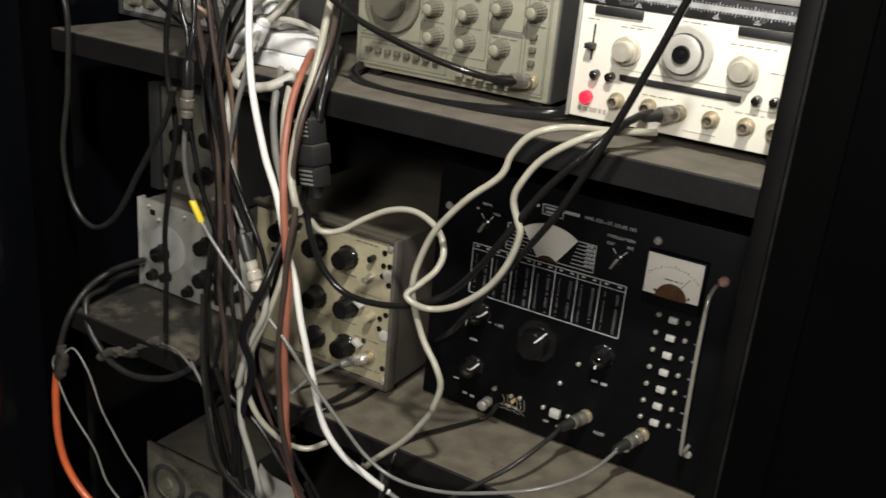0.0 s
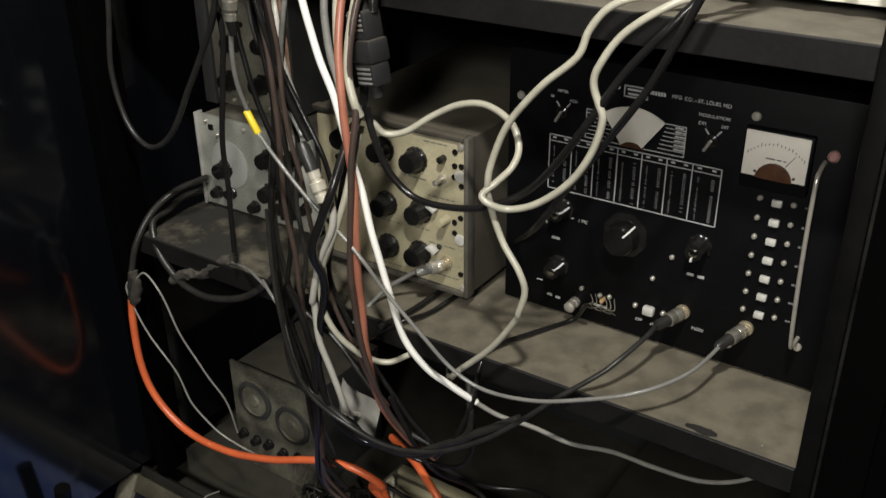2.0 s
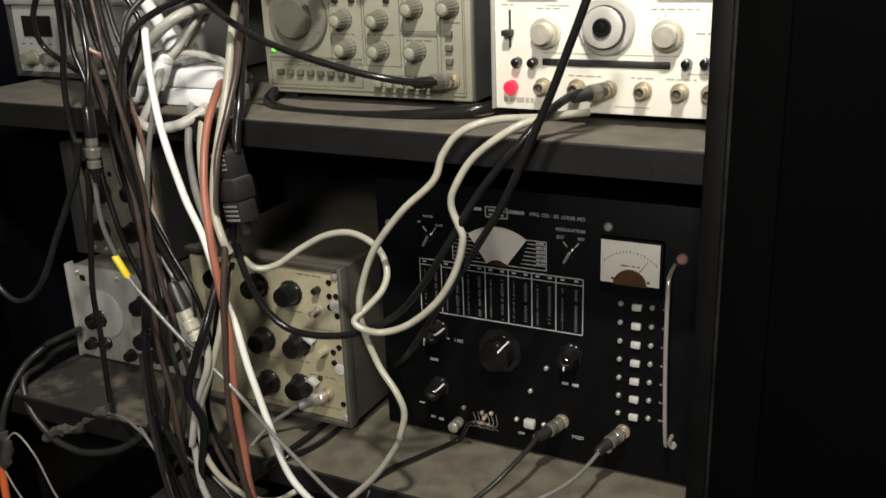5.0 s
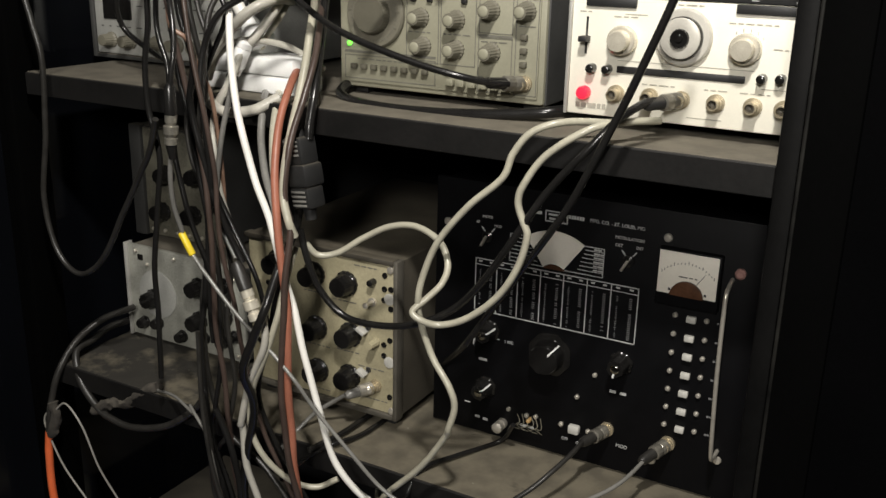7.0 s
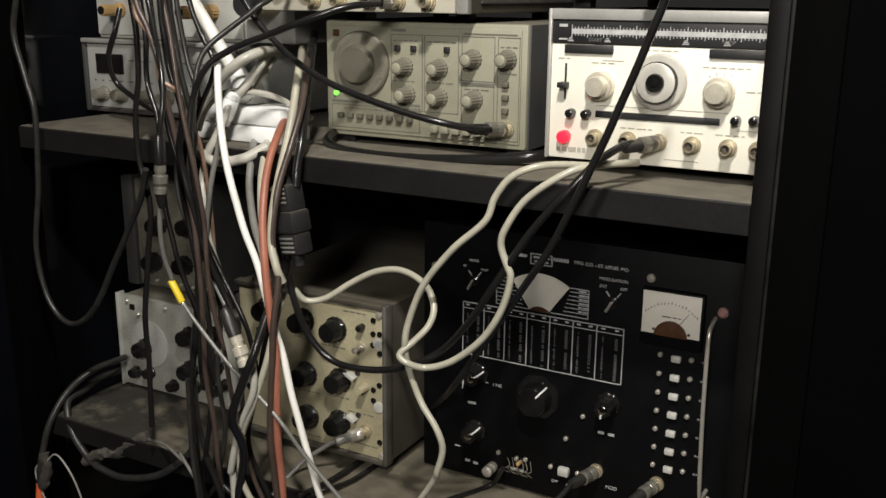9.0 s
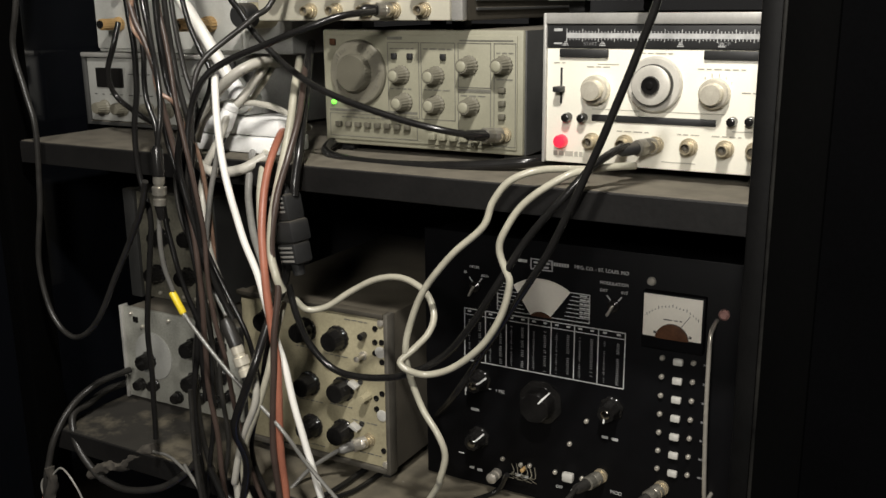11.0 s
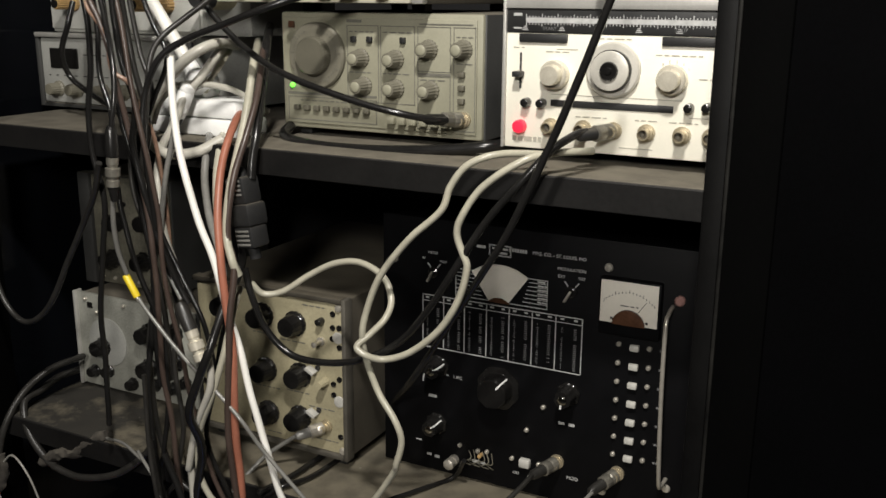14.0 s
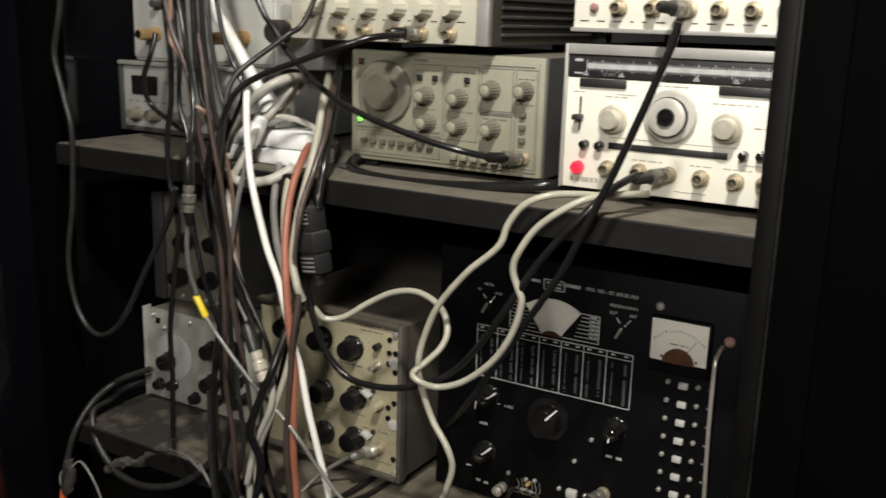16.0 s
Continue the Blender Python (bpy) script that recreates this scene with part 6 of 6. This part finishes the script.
part("barrel", along((-0.2655, -0.1475, 1.188), (-0.2525, -0.148, 1.156), [(r * 1.12, k) for r, k in BARREL], 20, 0, 0.0), SATIN, joint2)
part("boot", along((-0.278, -0.147, 1.213), (-0.265, -0.1475, 1.187), [(0.004, 0), (0.0068, 0.2), (0.0072, 1)]), RUBBERGREY, joint2, "dusty grey boot")

for a, b in (((-0.118, -0.045, 0.600), (-0.100, -0.048, 0.622)), ((-0.300, -0.046, 0.592), (-0.278, -0.050, 0.574))):
    loose = thing("bayonet_coupler", a, "dull nickel coupler lying in the cable heap", "connector", "cable connectors")
    part("barrel", along(a, b, BARREL, 20), DULLNICKEL, loose)
sleeve = thing("yellow_sleeve", (-0.349, -0.1385, 1.207), "bright yellow marking sleeve on a thin cable", "cable marker", "yellow sleeves")
part("sleeve", along((-0.3555, -0.139, 1.228), (-0.3425, -0.138, 1.206), [(0.0034, 0), (0.0038, 0.05), (0.0038, 0.95), (0.0034, 1)]), YELLOW, sleeve)
part("ferrule", along((-0.3425, -0.138, 1.206), (-0.340, -0.138, 1.202), [(0.0024, 0), (0.0022, 1)]), CHROME, sleeve)
sleeve2 = thing("yellow_sleeve", (0.09, -0.057, 0.56), "bright yellow sleeve on a lead at the deck edge", "cable marker", "yellow sleeves")
part("sleeve", along((0.076, -0.062, 0.565), (0.106, -0.056, 0.566), [(0.0042, 0), (0.0048, 0.05), (0.0048, 0.95), (0.0042, 1)]), YELLOW, sleeve2)


def cable_plug(a, b, mat, label, metal=DULLNICKEL):
    """A bayonet plug: nickel collar on the socket and a boot over the cable."""
    a, b = Vector(a), Vector(b)
    top = thing("cable_plug", a, label, "connector", "bayonet plugs")
    mid = a + (b - a) * 0.5
    part("boot", along(a, mid, [(0.0032, 0), (0.0052, 0.2), (0.0058, 1)]), mat, top)
    part("collar", along(mid, b, [(0.0056, 0), (0.0074, 0.05), (0.0074, 0.45), (0.0068, 0.5), (0.0074, 0.55), (0.0074, 0.95), (0.006, 1)], 24, 12, 0.04), metal, top)
    return top


cable_plug((0.086, -0.040, 1.389), (0.1055, -0.0045, 1.3905), BLACKPLASTIC, "dark bayonet plug seated in a front socket")
cable_plug((-0.072, -0.024, 1.392), (-0.056, 0.0205, 1.3875), RUBBER, "black bayonet plug seated in a front socket")
cable_plug((-0.180, -0.034, 1.509), (-0.164, -0.006, 1.508), RUBBER, "black bayonet plug seated in a front socket")
cable_plug((0.0345, 0.010, 1.029), (0.0460, 0.049, 1.0285), RUBBERGREY, "dull nickel bayonet plug with dark grey boot")
cable_plug((0.0975, 0.012, 1.026), (0.1115, 0.049, 1.0310), RUBBERGREY, "dull nickel bayonet plug with dark grey boot")
cable_plug((-0.234, -0.025, 1.027), (-0.2165, 0.003, 1.030), CABLEGREY, "dull nickel bayonet plug with clear boot", CHROME)
cable_plug((0.098, -0.042, 1.539), (0.1115, -0.006, 1.5375), BLACKPLASTIC, "dark bayonet plug seated in a front socket")

# white moulded plug over the power strip
wp = thing("moulded_plug", (-0.352, -0.02, 1.41), "white moulded plug on the end of a stiff cable", "plug", "white plugs")
part("neck", along((-0.362, -0.020, 1.434), (-0.355, -0.020, 1.424), [(0.0078, 0), (0.0086, 0.5), (0.0080, 1)], 20), WHITEPLASTIC, wp)
part("shell", along((-0.356, -0.020, 1.425), (-0.343, -0.022, 1.405), [(0.0090, 0), (0.0108, 0.12), (0.0108, 0.85), (0.0095, 1)], 24), WHITEPLASTIC, wp)
wp = thing("moulded_plug", (-0.352, -0.04, 1.38), "white moulded mains plug hanging over the power strip", "plug", "white plugs")
part("shell", along((-0.340, -0.045, 1.415), (-0.356, -0.048, 1.380), [(0.0055, 0), (0.0082, 0.06), (0.0086, 0.20), (0.0078, 0.23), (0.0086, 0.26), (0.0086, 0.80), (0.0074, 0.84), (0.0074, 1)], 24), WHITEPLASTIC, wp)
part("collar", along((-0.3545, -0.0478, 1.383), (-0.360, -0.049, 1.371), [(0.0062, 0), (0.0066, 0.7), (0.005, 1)], 20), BLACKPLASTIC, wp, "dark plug face")

# paper tag caught in the bundle
tag = bmesh.new()
grid = [[tag.verts.new(Vector((-0.322, -0.060, 0.872)) + Vector((0.047, 0.010, -0.030)) * (i / 6) + Vector((-0.008, 0.0, -0.055)) * (j / 6) + Vector((0, -0.004 * math.sin(i * 0.9 + j * 0.5), 0))) for j in range(7)] for i in range(7)]
for i in range(6):
    for j in range(6):
        tag.faces.new((grid[i][j], grid[i + 1][j], grid[i + 1][j + 1], grid[i][j + 1]))
bmesh.ops.solidify(tag, geom=tag.faces[:], thickness=0.0006)
card = plain("paper_tag", tag, PAPER, "white curled paper tag caught in the cable bundle", "tag", "", 60)

# heap of thin cable on the deck
heap_rng = random.Random(11)


def heap(name, mat, count, radius, label):
    bm = bmesh.new()
    for _ in range(count):
        x, y = heap_rng.uniform(-0.46, -0.13), heap_rng.uniform(-0.035, 0.11)
        z = DECK + 0.012 + heap_rng.random() * 0.085
        a = heap_rng.uniform(-2.8, -0.2)
        pts = []
        for k in range(heap_rng.randint(5, 9)):
            pts.append((x, y, z))
            a += heap_rng.uniform(-0.55, 0.55)
            x = min(-0.10, max(-0.47, x + 0.050 * math.cos(a)))
            y = min(0.13, max(-0.045, y + 0.034 * math.sin(a)))
            z = min(DECK + 0.115, max(DECK + 0.006, z + heap_rng.uniform(-0.016, 0.014)))
        tube(pts, radius * heap_rng.uniform(0.7, 1.2), 6, 8, bm)
    ob = new(name, as_mesh(name, bm, mat, 60))
    return tagged(ob, label, "cable heap", "", "stuff")


heap("cable_heap", RUBBER, 15, 0.0036, "tangled heap of black cables on the deck")
heap("cable_heap", RUBBERGREY, 9, 0.0034, "tangled heap of dusty dark cables on the deck")
heap("wire_heap", CABLECREAM, 4, 0.0026, "loose cream wires in the cable heap")
heap("wire_heap", CABLEGREY, 5, 0.0018, "loose thin grey wires in the cable heap")
heap("wire_heap", RUST, 2, 0.0030, "loose rust-coloured wires in the cable heap")

# frayed strands and fluff below the pale instrument
bm = bmesh.new()
for _ in range(46):
    x, y = heap_rng.gauss(-0.47, 0.022), heap_rng.uniform(-0.01, 0.06)
    z = DECK + heap_rng.uniform(0.01, 0.10)
    tube([(x, y, z), (x + heap_rng.uniform(-0.02, 0.02), y - 0.01, z - 0.012), (x + heap_rng.uniform(-0.035, 0.035), y - 0.02, max(DECK + 0.002, z - 0.05))], 0.0006, 5, 5, bm)
fluff = new("frayed_strands", as_mesh("frayed_strands", bm, CASETAN, 60))
tagged(fluff, "frayed grey wire strands and fluff on the deck", "wire strands", "", "stuff")

# flaked dirt on the shelves
bm = bmesh.new()
for _ in range(46):
    up = heap_rng.random() < 0.4
    x, y = heap_rng.uniform(-0.64, 0.18), heap_rng.uniform(-0.06, 0.04)
    z = (TOP if up else LOW) + 0.0001
    s = heap_rng.uniform(0.0004, 0.0011)
    q = bmesh.ops.create_icosphere(bm, subdivisions=1, radius=s)["verts"]
    for v in q:
        v.co = Vector((x + v.co.x * heap_rng.uniform(0.7, 1.6), y + v.co.y, z + max(0, v.co.z) * 0.7))
grit = new("shelf_grit", as_mesh("shelf_grit", bm, DIRTY, 60))
tagged(grit, "scattered pale grit and dust crumbs on the shelves", "dirt", "", "stuff")
